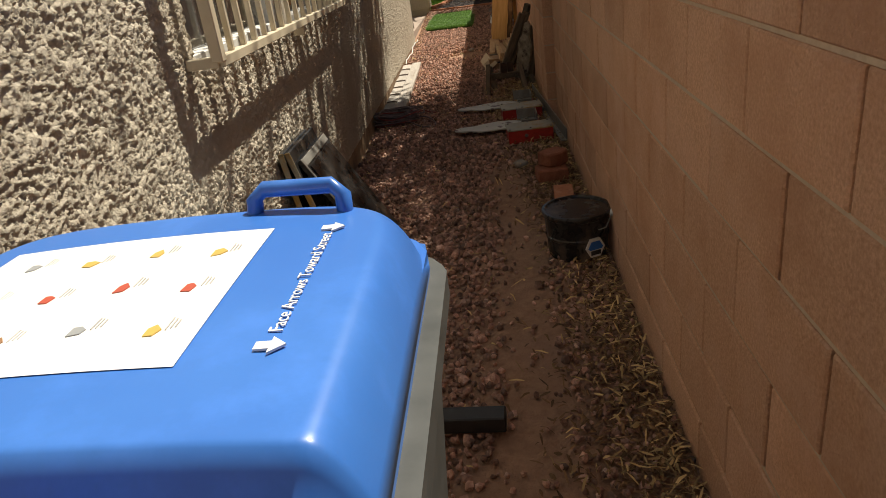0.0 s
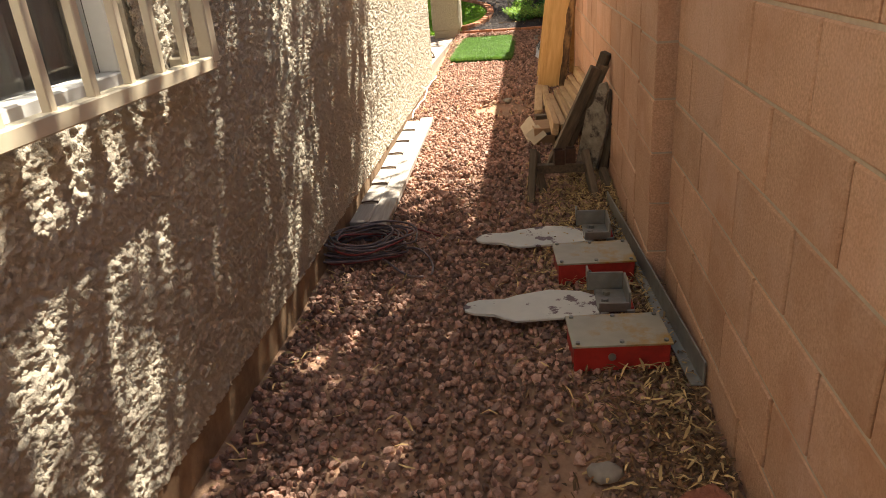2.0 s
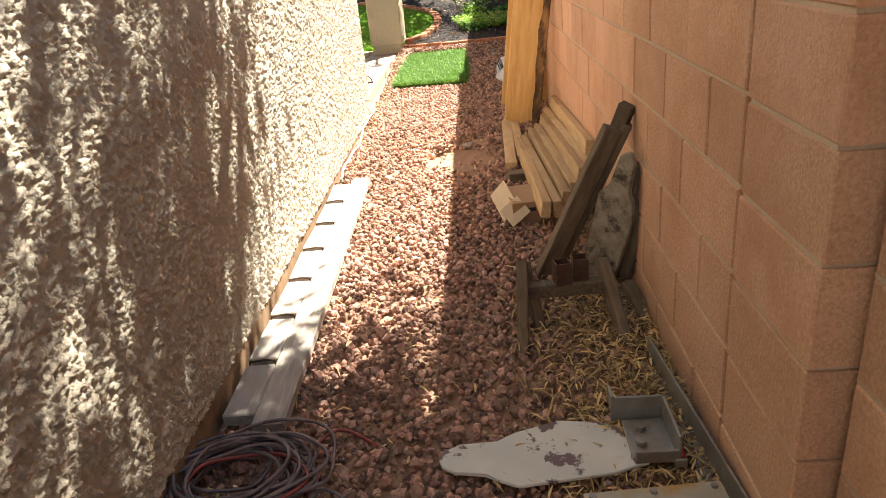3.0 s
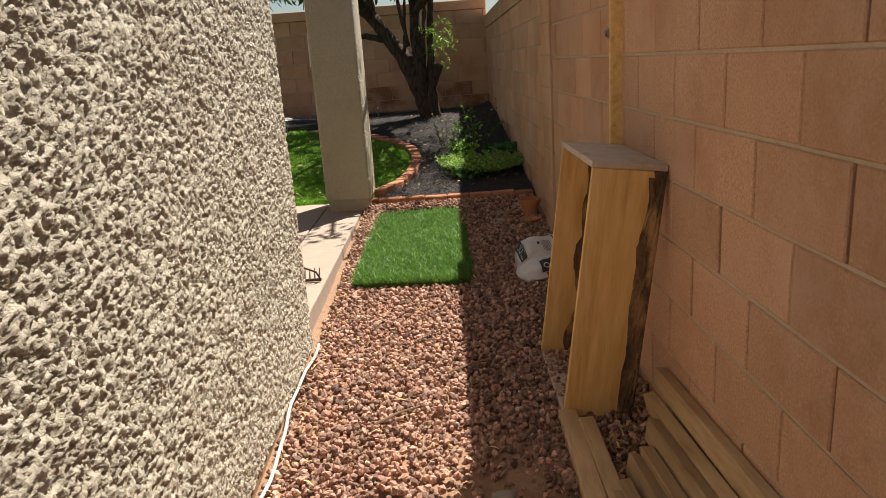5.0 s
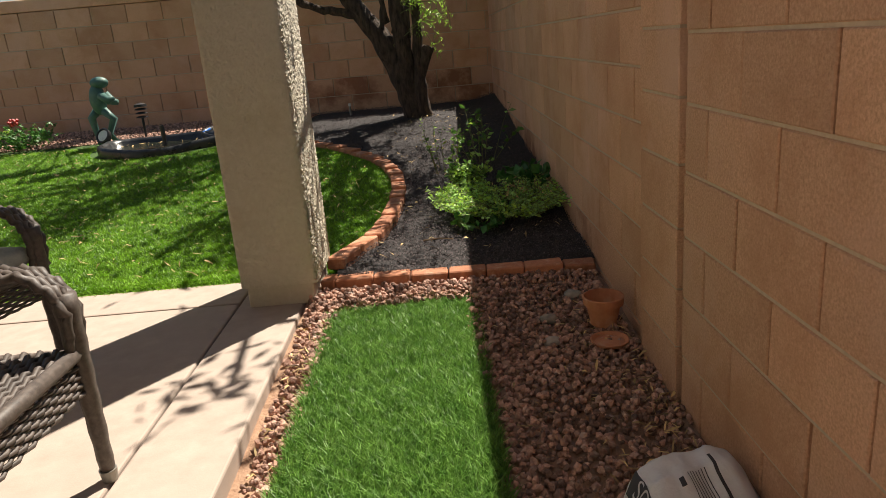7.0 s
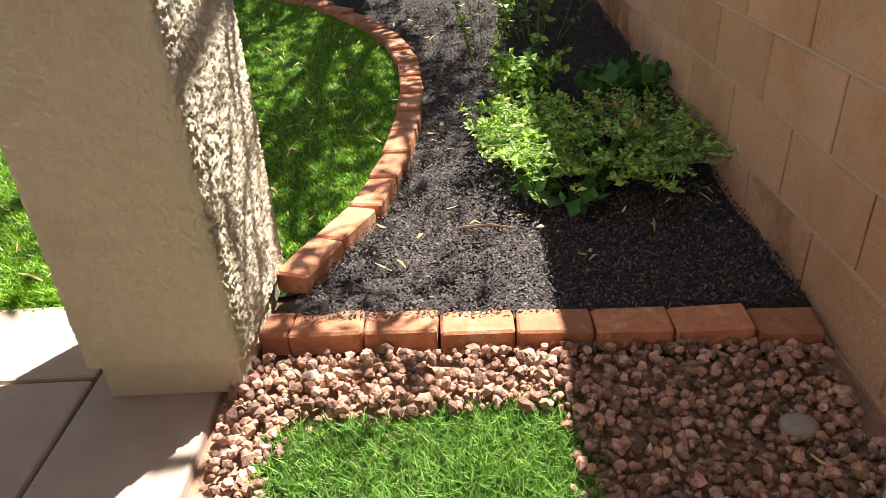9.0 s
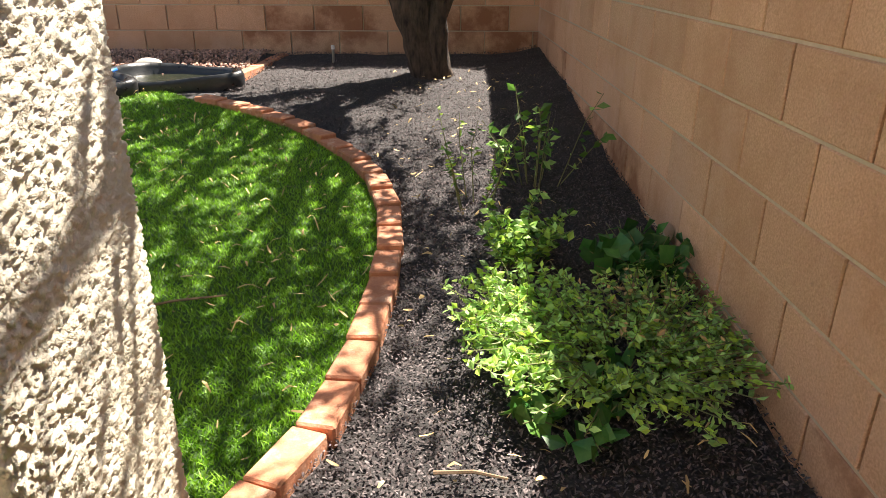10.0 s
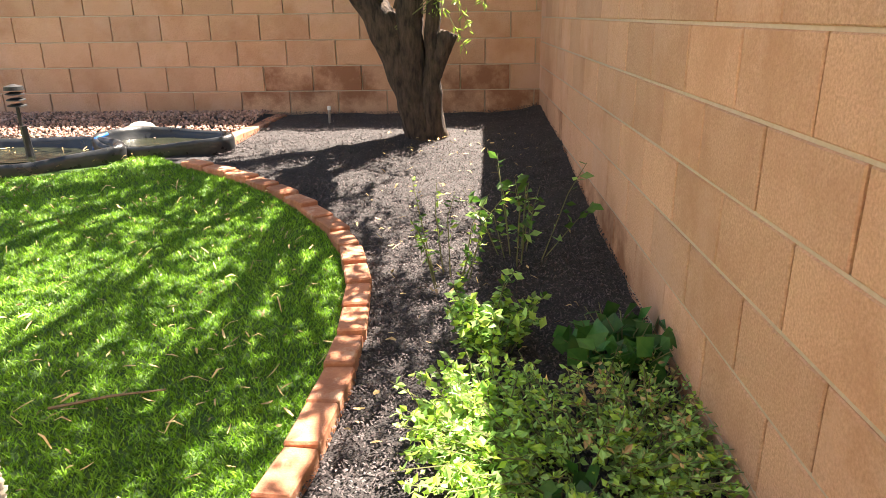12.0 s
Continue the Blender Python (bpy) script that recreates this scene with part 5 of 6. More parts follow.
stick("stud", (0.185, 8.5, 0.085), (0.20, 9.42, 0.1), 0.06, 0.036, LUMBER, "short pale stud lying on the gravel", "timber")
stick("stud", (0.25, 8.62, 0.085), (0.25, 9.35, 0.105), 0.05, 0.036, LUMBER, "short pale stud lying on the gravel", "timber")
stick("bearer", (0.16, 8.3, 0.085), (0.5, 8.35, 0.085), 0.06, 0.05, OLDWOOD, "dark bearer under the pile of studs", "timber")
stick("bearer", (0.3, 7.95, 0.11), (0.53, 8.0, 0.11), 0.1, 0.12, OLDWOOD, "dark timber block propping the pile of studs", "timber")
t = thing("cardboard_box", "crushed brown cardboard carton with open flaps", "carton", (0.2, 7.86, 0.03), 8)
part("carton", box((0.13, 0.24, 0.12), (0, 0, 0.06), 0.002), CARD, t)
part("flap", prism([(-0.06, -0.12), (0.05, -0.1), (0.07, 0.08), (-0.03, 0.12)], 0, 0.004, 0, pose(-0.085, 0.02, 0.09, 10, -58, 0)), CARDIN, t, "pale torn flap")
part("flap", prism([(-0.05, -0.05), (0.05, -0.06), (0.06, 0.04), (-0.04, 0.05)], 0, 0.004, 0, pose(-0.06, -0.11, 0.08, 35, -40, 10)), CARDIN, t)
part("print_block", box((0.05, 0.002, 0.016), (0.01, -0.121, 0.085)), INK, t)
stick("old_beam", (0.235, 7.25, 0.04), (0.475, 7.19, 0.59), 0.045, 0.06, OLDWOOD, "dark weathered beam leaning on the block wall", "beam", "", 20)
stick("old_beam", (0.29, 7.3, 0.05), (0.515, 7.2, 0.6), 0.045, 0.055, OLDWOOD, "dark weathered beam leaning on the block wall", "beam", "", 10)
for foot, top, size, lab in (((0.42, 7.21, 0.03), (0.515, 7.07, 0.55), 1.0, "round-ended lichen-grey plank leaning on the wall"), ((0.485, 7.2, 0.03), (0.535, 7.1, 0.5), 0.9, "narrow dark weathered plank leaning on the wall")):
    out = [(-0.06, 0), (0.03, -0.01), (0.07, 0.05), (0.074, 0.3), (0.055, 0.37), (0.03, 0.39), (0.025, 0.5), (0.0, 0.53), (-0.03, 0.51), (-0.035, 0.4), (-0.07, 0.35)]
    a, b = Vector(foot), Vector(top)
    up = (b - a).normalized()
    side = up.cross(Vector((-0.62, -0.78, 0.1))).normalized()
    ob = part("plank", prism([(x * size, yy * size) for x, yy in out], -0.012, 0.012, 0.003), LICHEN if size == 1.0 else OLDWOOD)
    ob.matrix_basis = Matrix.Translation(a) @ Matrix((side, up, side.cross(up))).transposed().to_4x4()
    tagged(ob, lab, "plank")
stick("old_beam", (0.475, 7.24, 0.5), (0.525, 7.2, 0.66), 0.04, 0.05, OLDWOOD, "broken dark beam end leaning on the wall", "beam")
t = thing("sawhorse", "small broken weathered wooden sawhorse on the dry leaves", "sawhorse")
for a, b in (((0.125, 6.76, 0.0), (0.145, 6.98, 0.22)), ((0.19, 6.9, 0.0), (0.15, 7.02, 0.2)), ((0.445, 6.76, 0.0), (0.405, 7.0, 0.2)), ((0.53, 6.86, 0.0), (0.5, 7.05, 0.08))):
    a, b = Vector(a), Vector(b)
    lg = part("leg", box((0.036, (b - a).length, 0.05), (0, 0, 0), 0.003), OLDWOOD, t)
    lg.matrix_basis = Matrix.Translation((a + b) / 2) @ (b - a).to_track_quat("Y", "Z").to_matrix().to_4x4()
part("crossbar", box((0.3, 0.045, 0.045), (0.275, 6.95, 0.135), 0.003, (0, 0, 2)), OLDWOOD, t)
square_tube((0.27, 6.945, 0.195), (90, 0, 10), 0.075, 0.05, RUST, "rusty square tube standing on the sawhorse")
square_tube((0.33, 6.97, 0.19), (90, 0, 0), 0.085, 0.05, RUST, "rusty square tube standing on the sawhorse")


# ---- wooden box, post, soil bags ----
def planter_box():
    m = pose(0.185, 9.685, 0.08, 0, 7.4, 0)
    t = thing("wooden_box", "open pine box stood on end, charred inside, leaning on the wall", "wooden box", m=m)
    h, w, d, th = 0.855, 0.525, 0.225, 0.02
    part("side_board", box((d, th, h), (d / 2, -w / 2, h / 2), 0.002), PINE, t, "clear yellow pine side")
    part("side_board", box((d, th, h), (d / 2, w / 2, h / 2), 0.002), PINE, t)
    part("top_board", box((d + 0.01, w + th + 0.004, th), (d / 2, 0, h + th / 2 + 0.001), 0.002), PALE, t, "pale end board")
    part("bottom_board", box((d, w - th - 0.002, th), (d / 2, 0, th / 2), 0.002), PALE, t)
    # pine stud standing in shade, drawn with the dark old wood colour
    part("rear_batten", box((0.03, 0.05, h - th - 0.004), (d - 0.016, w / 2 - 0.06, h / 2 + th / 2), 0.002), OLDWOOD, t, "rear stud with its shade put into a dark wood colour")
    bm = bmesh.new()
    rng = random.Random(4)
    out = [(0, 0)]
    for k in range(15):
        out.append((-(0.022 + 0.025 * rng.random() + 0.03 * math.sin(k * 0.5) ** 2), h * k / 14))
    out.append((0, h))
    part("bark_edge", prism(out, -0.006, 0.006, 0, pose(d + 0.004, -w / 2 - 0.008, 0.0, 90, 0, 0)), CHAR, t, "dark waney bark edge")
    # rough strips of bark left on the boards towards the back
    for side, wide, turn in ((-1, 0.05, 1), (1, 0.15, 1), (-1, 0.06, -1)):
        bm = bmesh.new()
        face = side * (w / 2 - turn * (th / 2 + 0.0005))
        rows = []
        for j in range(44):
            z = 0.03 + (h - 0.05) * j / 43
            wd = wide * (0.8 + 0.25 * noise.noise(Vector((z * 6, side, 0))) + 0.06 * noise.noise(Vector((z * 24, side, 3))))
            row = []
            for i in range(9):
                u = i / 8
                lift = 0.0 if i == 0 else max(0.0, 0.009 * u + 0.007 * noise.noise(Vector((u * 5, z * 30, side))))
                row.append(bm.verts.new((d - 0.002 - wd * (1 - u), face - side * turn * lift, z)))
            rows.append(row)
        for p, q in zip(rows, rows[1:]):
            for i in range(8):
                bm.faces.new((p[i], p[i + 1], q[i + 1], q[i]))
        part("bark_strip", bm, CHAR, t, "rough dark bark left on the board")
    return t


planter_box()
stick("leaning_post", (0.515, 10.0, 0.09), (0.51, 9.96, 2.15), 0.06, 0.045, PINE, "tall pine post stood against the block wall", "post")


post_bolt = part("bolt", lathe([(0.02, 0), (0.02, 0.003), (0.012, 0.004), (0.012, 0.012), (0.006, 0.014)], seg=12), STEEL)
post_bolt.matrix_basis = pose(0.4795, 9.985, 1.33, 0, -90, 0)
tagged(post_bolt, "galvanised bolt with a washer in the pine post", "bolt")


def soil_bag():
    """A slumped sack: a white back slope, a crease, and a printed front fold."""
    t = thing("soil_bag", "slumped white, black and red plastic soil sack by the wall", "soil bag", m=pose(0.37, 10.93, 0.105, 0, 0, 9) @ Matrix.Scale(0.9, 4))
    prof = np.array([(-0.13, 0.0), (-0.165, 0.045), (-0.12, 0.1), (-0.03, 0.135), (-0.012, 0.128), (0.01, 0.15), (0.1, 0.2), (0.17, 0.205), (0.2, 0.15), (0.19, 0.0)])
    vs = np.linspace(0, 1, len(prof))

    def surf(u, v, lift=0.0):
        y, z = np.interp(v, vs, prof[:, 0]), np.interp(v, vs, prof[:, 1])
        e = abs(u)
        tip = math.exp(-((v - 0.3) / 0.12) ** 2) * max(0.0, -u) ** 3
        p = Vector((u * 0.17 - 0.05 * tip, y * (1 - 0.12 * e ** 4) + 0.02 * u, z * (1 - 0.35 * e ** 5) - 0.03 * tip))
        k = noise.noise_vector(Vector((u * 2.6, v * 7, 4))) * 0.013 + noise.noise_vector(Vector((u * 7, v * 16, 9))) * 0.006
        p += Vector((0.6 * k.x, k.y, k.z if v > 0.06 and v < 0.95 else 0))
        out = Vector((0.5 * u ** 3, y - 0.02, z - 0.03)).normalized()
        return p + out * lift

    def patch(name, u0, u1, v0, v1, material, label="", lift=0.0022, n=14):
        bm = bmesh.new()
        g = [[bm.verts.new(surf(u0 + (u1 - u0) * i / n, v0 + (v1 - v0) * j / n, lift)) for j in range(n + 1)] for i in range(n + 1)]
        for i in range(n):
            for j in range(n):
                bm.faces.new((g[i][j], g[i + 1][j], g[i + 1][j + 1], g[i][j + 1]))
        return part(name, bm, material, t, label, True)

    def words(text, size, u, v, du, dv, turn):
        """Lettering laid on the film; du and dv: sack units for each metre of type."""
        ob = text_part(text, size, Matrix.Identity(4), STICKER, t, "lettering", "white printed lettering")
        c, sn = math.cos(radians(turn)), math.sin(radians(turn))
        for q in ob.data.vertices:
            x, y = q.co.x * c - q.co.y * sn, q.co.x * sn + q.co.y * c
            q.co = surf(u + x * du, v + y * dv, 0.0034)

    bm = bmesh.new()
    n, m = 30, 60
    g = [[bm.verts.new(surf(2 * i / n - 1, j / m)) for j in range(m + 1)] for i in range(n + 1)]
    for i in range(n):
        for j in range(m):
            bm.faces.new((g[i][j], g[i + 1][j], g[i + 1][j + 1], g[i][j + 1]))
    bm.faces.new(g[0])
    bm.faces.new(g[-1][::-1])
    bm.faces.new([row[0] for row in g][::-1] + [row[-1] for row in g])
    part("sack", bm, BAGW, t, "white plastic film", True)
    patch("black_band", -0.45, 0.97, 0.17, 0.3, INK, "black printed band")
    patch("red_patch", -0.35, 0.12, 0.06, 0.165, REDP, "red printed corner")
    patch("black_side", -0.985, -0.76, 0.5, 0.8, INK, "black printed side band")
    words("SOIL", 0.05, -0.87, 0.65, 5.0, 1.8, -90)
    words("Vegetables", 0.03, 0.47, 0.235, 5.6, 1.8, 180)
    words("8", 0.035, -0.12, 0.11, 5.6, 1.8, 180)
    for k in range(7):
        patch("print_line", -0.1 + 0.055 * k, -0.085 + 0.055 * k, 0.55, 0.66, INK, n=4)
    patch("print_bar", 0.36, 0.41, 0.5, 0.72, INK, n=8)
    patch("print_square", -0.3, -0.2, 0.62, 0.65, INK, n=3)
    bm = bmesh.new()
    ring = [(math.cos(2 * math.pi * k / 20), math.sin(2 * math.pi * k / 20)) for k in range(20)]
    a, b = [bm.verts.new(surf(-0.25 + 0.1 * x, 0.235 + 0.03 * y, 0.0036)) for x, y in ring], [bm.verts.new(surf(-0.25 + 0.07 * x, 0.235 + 0.02 * y, 0.0036)) for x, y in ring]
    for k in range(20):
        bm.faces.new((a[k], a[(k + 1) % 20], b[(k + 1) % 20], b[k]))
    part("round_mark", bm, STICKER, t)


soil_bag()


def grate():
    m = pose(0.375, 10.52, 0.10, 0, 22, 12)
    t = thing("grill_grate", "round black barbecue grate leaning on the block wall", "grill grate", m=m)
    r = 0.18
    c = lambda a, q=r: (0, q * math.cos(a) * 0.95, r + q * math.sin(a))
    part("outer_ring", tube([c(2 * math.pi * k / 36) for k in range(36)], 0.007, 8, True), BLACKM, t, smooth=True)
    for k in range(-11, 12):
        zz = k * 0.0165
        half = math.sqrt(max(r * r - zz * zz, 0)) * 0.95
        part("grate_bar", box((0.008, 2 * half, 0.009), (0, 0, r + zz), 0.001), BLACKM, t)
    for yy in (-0.08, 0.0, 0.08):
        part("cross_rib", box((0.01, 0.007, 0.33), (0.008, yy, r), 0.001), STEEL, t)
    part("back_plate", lathe([(r * 0.93, 0), (r * 0.93, 0.004), (0.01, 0.004)], seg=36), BLACKM, t).matrix_basis = pose(0.02, 0, r, 0, 90, 0)
    part("rim_ring", tube([(0.045, c(2 * math.pi * k / 36)[1] * 1.02 - 0.03, c(2 * math.pi * k / 36)[2]) for k in range(36)], 0.004, 6, True), STEEL, t, "bare steel ring behind", True)


grate()
t = thing("flower_pot", "empty terracotta flower pot on gravel", "flower pot", (0.42, 12.12, 0.178))
part("pot", lathe([(0.045, 0), (0.048, 0.004), (0.066, 0.085), (0.076, 0.087), (0.079, 0.118), (0.073, 0.12), (0.068, 0.1), (0.05, 0.03), (0.01, 0.028)], seg=32), TERRA, t, smooth=False)
part("soil", cyl(0.055, 0.055, 0.004, (0, 0, 0.05)), EARTH, t)
tagged(part("pot_saucer", lathe([(0.055, 0), (0.068, 0.012), (0.07, 0.018), (0.064, 0.018), (0.055, 0.008), (0.01, 0.007)], (0.4, 11.95, 0.176), 32), TERRA), "shallow terracotta saucer lying on gravel", "saucer")


# ---- patio things ----
def wicker_chair(at, rz, label, cushion=False):
    t = thing("wicker_chair", label, "armchair", at, rz, group="patio chairs")
    w, d, sh = 0.60, 0.56, 0.40
    for x, y, top in ((-w / 2, -d / 2, 0.55), (w / 2, -d / 2, 0.55), (-w / 2, d / 2, 0.42), (w / 2, d / 2, 0.42)):
        bm = bmesh.new()
        pts = [(x, y, 0.03 + k * (top - 0.03) / 12) for k in range(13)]
        add_tube(bm, pts, [0.019 + 0.001 * k * (1 if y < 0 else 0.3) + 0.0025 * (k % 2) for k in range(13)], 9)
        leg = part("leg", bm, WICKER, t, smooth=True)
        part("foot", cyl(0.02, 0.024, 0.035, (x, y, 0)), STEEL, leg)
    # woven seat: strands over and under
    bm = bmesh.new()
    for k in range(26):
        y = -d / 2 + 0.02 + k * (d - 0.04) / 25
        pts = [(-w / 2 + 0.02 + j * (w - 0.04) / 24, y, sh + 0.005 * (1 if (j + k) % 2 else -1) - 0.012 * math.sin(math.pi * j / 24)) for j in range(25)]
        add_tube(bm, pts, 0.0085, 5)
    tagged(part("seat", bm, WICKER, t, "", True), "woven dark wicker seat", kind="stuff")
    part("seat_core", box((w - 0.05, d - 0.05, 0.008), (0, 0, sh - 0.014)), WICKER, t)
    part("seat_edge", tube([(-w / 2, -d / 2, sh - 0.012), (w / 2, -d / 2, sh - 0.012)], 0.02, 8), WICKER, t, smooth=True)
    def weave(name, a, b, z0, z1, rows):
        bm = bmesh.new()
        a, b = Vector(a), Vector(b)
        for k in range(rows):
            z = z0 + (z1 - z0) * k / (rows - 1)
            side = (b - a).cross(Vector((0, 0, 1))).normalized() * 0.005
            pts = [a + (b - a) * (j / 20) + Vector((0, 0, z)) + side * (1 if (j + k) % 2 else -1) for j in range(21)]
            add_tube(bm, pts, 0.006, 5)
        return tagged(part(name, bm, WICKER, t, "", True), kind="stuff")
    weave("front_apron", (-w / 2, -d / 2, 0), (w / 2, -d / 2, 0), 0.28, 0.38, 9)
    weave("back_panel", (-w / 2 + 0.02, d / 2, 0), (w / 2 - 0.02, d / 2 + 0.02, 0), 0.3, 0.86, 42)
    for s in (-1, 1):
        weave("side_apron", (s * w / 2, -d / 2, 0), (s * w / 2, d / 2, 0), 0.28, 0.39, 9)
        bm = bmesh.new()
        arm = [(s * w / 2, -d / 2, 0.4), (s * w / 2, -d / 2 - 0.012, 0.5), (s * w / 2, -d / 2 + 0.015, 0.565), (s * w / 2, -d / 2 + 0.07, 0.61), (s * w / 2, -d / 2 + 0.15, 0.615), (s * w / 2, 0.04, 0.585), (s * w / 2, 0.15, 0.575), (s * w / 2, d / 2 - 0.02, 0.66)]
        for o in (-0.03, -0.01, 0.01, 0.03):
            pts = []
            for i in range(len(arm) - 1):
                for q in range(5):
                    f = q / 5
                    p = Vector(arm[i]) * (1 - f) + Vector(arm[i + 1]) * f
                    pts.append(p + Vector((o + 0.006 * math.sin(2.1 * len(pts) + o * 80), 0, 0.006 * math.cos(2.1 * len(pts) + o * 80))))
            add_tube(bm, pts, 0.0135, 7)
        part("armrest", bm, WICKER, t, "braided wicker armrest", True)
        part("back_post", tube([(s * (w / 2 - 0.01), d / 2, 0.4), (s * (w / 2 - 0.02), d / 2 + 0.03, 0.88)], 0.018, 8), WICKER, t, smooth=True)
    part("top_rail", tube([(-w / 2 + 0.02, d / 2 + 0.03, 0.88), (0, d / 2 + 0.03, 0.91), (w / 2 - 0.02, d / 2 + 0.03, 0.88)], 0.02, 8), WICKER, t, smooth=True)
    if cushion:
        bm = box((w - 0.02, d - 0.04, 0.07), (0, -0.01, sh + 0.05), 0.025, (0, 0, 0), 3)
        part("cushion", bm, CUSHION, t, "grey-green seat cushion", True)
    return t


wicker_chair((-1.43, 11.02, TOP), 90, "dark brown woven wicker armchair on the patio")
wicker_chair((-2.05, 11.95, TOP), 75, "dark brown wicker armchair with a grey cushion", True)
t = thing("garden_rake", "steel garden rake lying on the patio slab", "rake", (-1.0, 10.80, TOP), 0)
part("head_bar", box((0.30, 0.014, 0.014), (0.0, 0, 0.012), 0.002), RUST, t)
for k in range(12):
    part("tine", tube([(-0.14 + 0.0255 * k, 0, 0.012), (-0.14 + 0.0255 * k, 0.012, 0.045), (-0.135 + 0.0255 * k, 0.01, 0.075)], [0.005, 0.004, 0.0025], 6), STEEL, t)
for s in (-1, 1):
    part("bow", tube([(s * 0.145, 0, 0.014), (s * 0.13, -0.02, 0.06), (s * 0.06 - 0.02, 0.02, 0.085), (-0.06, 0.05, 0.1)], 0.005, 6), RUST, t, smooth=True)
part("ferrule", tube([(-0.06, 0.05, 0.1), (-0.12, 0.08, 0.19)], [0.014, 0.018], 10), RUST, t, "rusty metal ferrule", True)
part("shaft", tube([(-0.12, 0.08, 0.19), (-0.62, 0.2, 0.75)], 0.014, 10), TEAL, t, "blue-grey painted shaft", True)
t = thing("hanging_shade_rod", "white hanging shade pull beside the column", "pull rod", (-1.14, 12.9, 0))
part("rod", tube([(0.01, 0, 2.6), (0.012, 0, 1.72), (0.0, 0, 1.55)], 0.008, 8), WHITEP, t, smooth=True)
part("grip", tube([(0.0, 0, 1.56), (-0.005, 0, 1.3)], 0.016, 10), WHITEP, t, smooth=True)

# ---- garden ----
def clump(name, label, category, at, stems, spread, height, per, size, materials, seed, droop=0.0, ratio=0.5, lean_v=(0, 0), flat=1.0):
    """A plant: thin curved stems with leaves along them."""
    rng = np.random.default_rng(seed)
    t = thing(name, label, category)
    bm, P, A = bmesh.new(), [], []
    base = np.array([at[0], at[1], float(bed_z(at[1])) - 0.005])
    for k in range(stems):
        a = rng.uniform(0, 2 * math.pi)
        q = spread * math.sqrt(rng.random())
        foot = base + np.array([math.cos(a) * q * 0.45, math.sin(a) * q * 0.45 * flat, 0])
        h = height * rng.uniform(0.55, 1.1)
        tip = foot + np.array([math.cos(a) * q * 0.75 + lean_v[0] * h, math.sin(a) * q * 0.75 * flat + lean_v[1] * h, h])
        mid = (foot + tip) / 2 + np.array([0, 0, h * 0.18]) + rng.normal(0, 0.01, 3)
        add_tube(bm, [foot, mid, tip], [0.0028, 0.002, 0.0012], 4)
        for j in range(per):
            f = 0.15 + 0.85 * rng.random()
            p = foot * (1 - f) ** 2 + mid * 2 * f * (1 - f) + tip * f * f
            P.append(p)
            d = rng.standard_normal(3)
            d[2] = abs(d[2]) * 0.4
            A.append(d)
    part("stalk", bm, STEM, t)
    P, A = np.array(P), np.array(A)
    pick = rng.integers(0, len(materials), len(P))
    for i, m in enumerate(materials):
        ob = new("foliage", leaf_cloud("foliage", P[pick == i], size, seed + i + 1, m, droop, ratio, A[pick == i]))
        ob.parent = t
    return t


clump("oregano_bush", "sprawling grey-green oregano bush against the wall", "herb", (0.24, 13.58), 190, 0.4, 0.14, 20, 0.026, [HERB, HERB, LEAFY], 101, 0.0, 0.55)
clump("oregano_bush", "sprawling grey-green oregano bush against the wall", "herb", (0.4, 13.72), 90, 0.26, 0.14, 22, 0.025, [HERB, HERB, HERB, LEAFY, DRY], 106, 0.1, 0.5)
clump("mint_plant", "bright green mint spilling into the sun", "herb", (-0.02, 13.72), 85, 0.19, 0.13, 22, 0.03, [LEAFY, HERB], 111, 0.1, 0.6, (-0.25, -0.1), 1.9)
clump("mint_plant", "bright green upright mint in the mulch", "herb", (0.02, 14.2), 34, 0.16, 0.2, 24, 0.036, [LEAFY, HERB, LEAF], 116, 0.1, 0.6)
clump("geranium", "dark green round-leaved geranium by the wall", "geranium", (0.42, 14.08), 46, 0.17, 0.15, 3, 0.075, [DARKLEAF], 121, 0.0, 1.1)
clump("rose_bush", "sparse leggy young rose with yellow-green leaves", "shrub", (0.17, 14.95), 13, 0.26, 0.4, 9, 0.05, [HERB, LEAF], 126, 0.2, 0.6)
clump("tomato_plant", "thin pale green seedling in the mulch", "seedling", (-0.13, 14.7), 9, 0.22, 0.36, 14, 0.036, [LEAF, LEAFY], 131, 0.2, 0.4)
clump("ground_herb", "low dark strawberry leaves under the oregano", "herb", (0.1, 13.34), 20, 0.2, 0.07, 4, 0.06, [DARKLEAF, LEAF], 136, 0.0, 1.0)
clump("flower_bush", "small red-flowered bush by the rear wall", "shrub", (-4.4, 16.9), 40, 0.35, 0.25, 14, 0.05, [LEAF, DARKLEAF], 141, 0.0, 0.6)
clump("flower_bush", "small leafy bush by the rear wall", "shrub", (-4.95, 16.8), 40, 0.35, 0.25, 14, 0.05, [LEAFY, LEAF], 146, 0.0, 0.6)
rng = random.Random(15)
for k, (x, y) in enumerate(((-4.45, 16.85), (-4.9, 16.75), (-5.0, 16.9))):
    bm = bmesh.new()
    for _ in range(9):
        bmesh.ops.create_icosphere(bm, subdivisions=1, radius=0.02, matrix=Matrix.Translation((x + rng.uniform(-0.06, 0.06), y + rng.uniform(-0.05, 0.05), 0.84 + rng.uniform(-0.02, 0.04))))
    tagged(part("red_flower", bm, REDP), "small red flower head above green leaves", "flower", "red flowers")


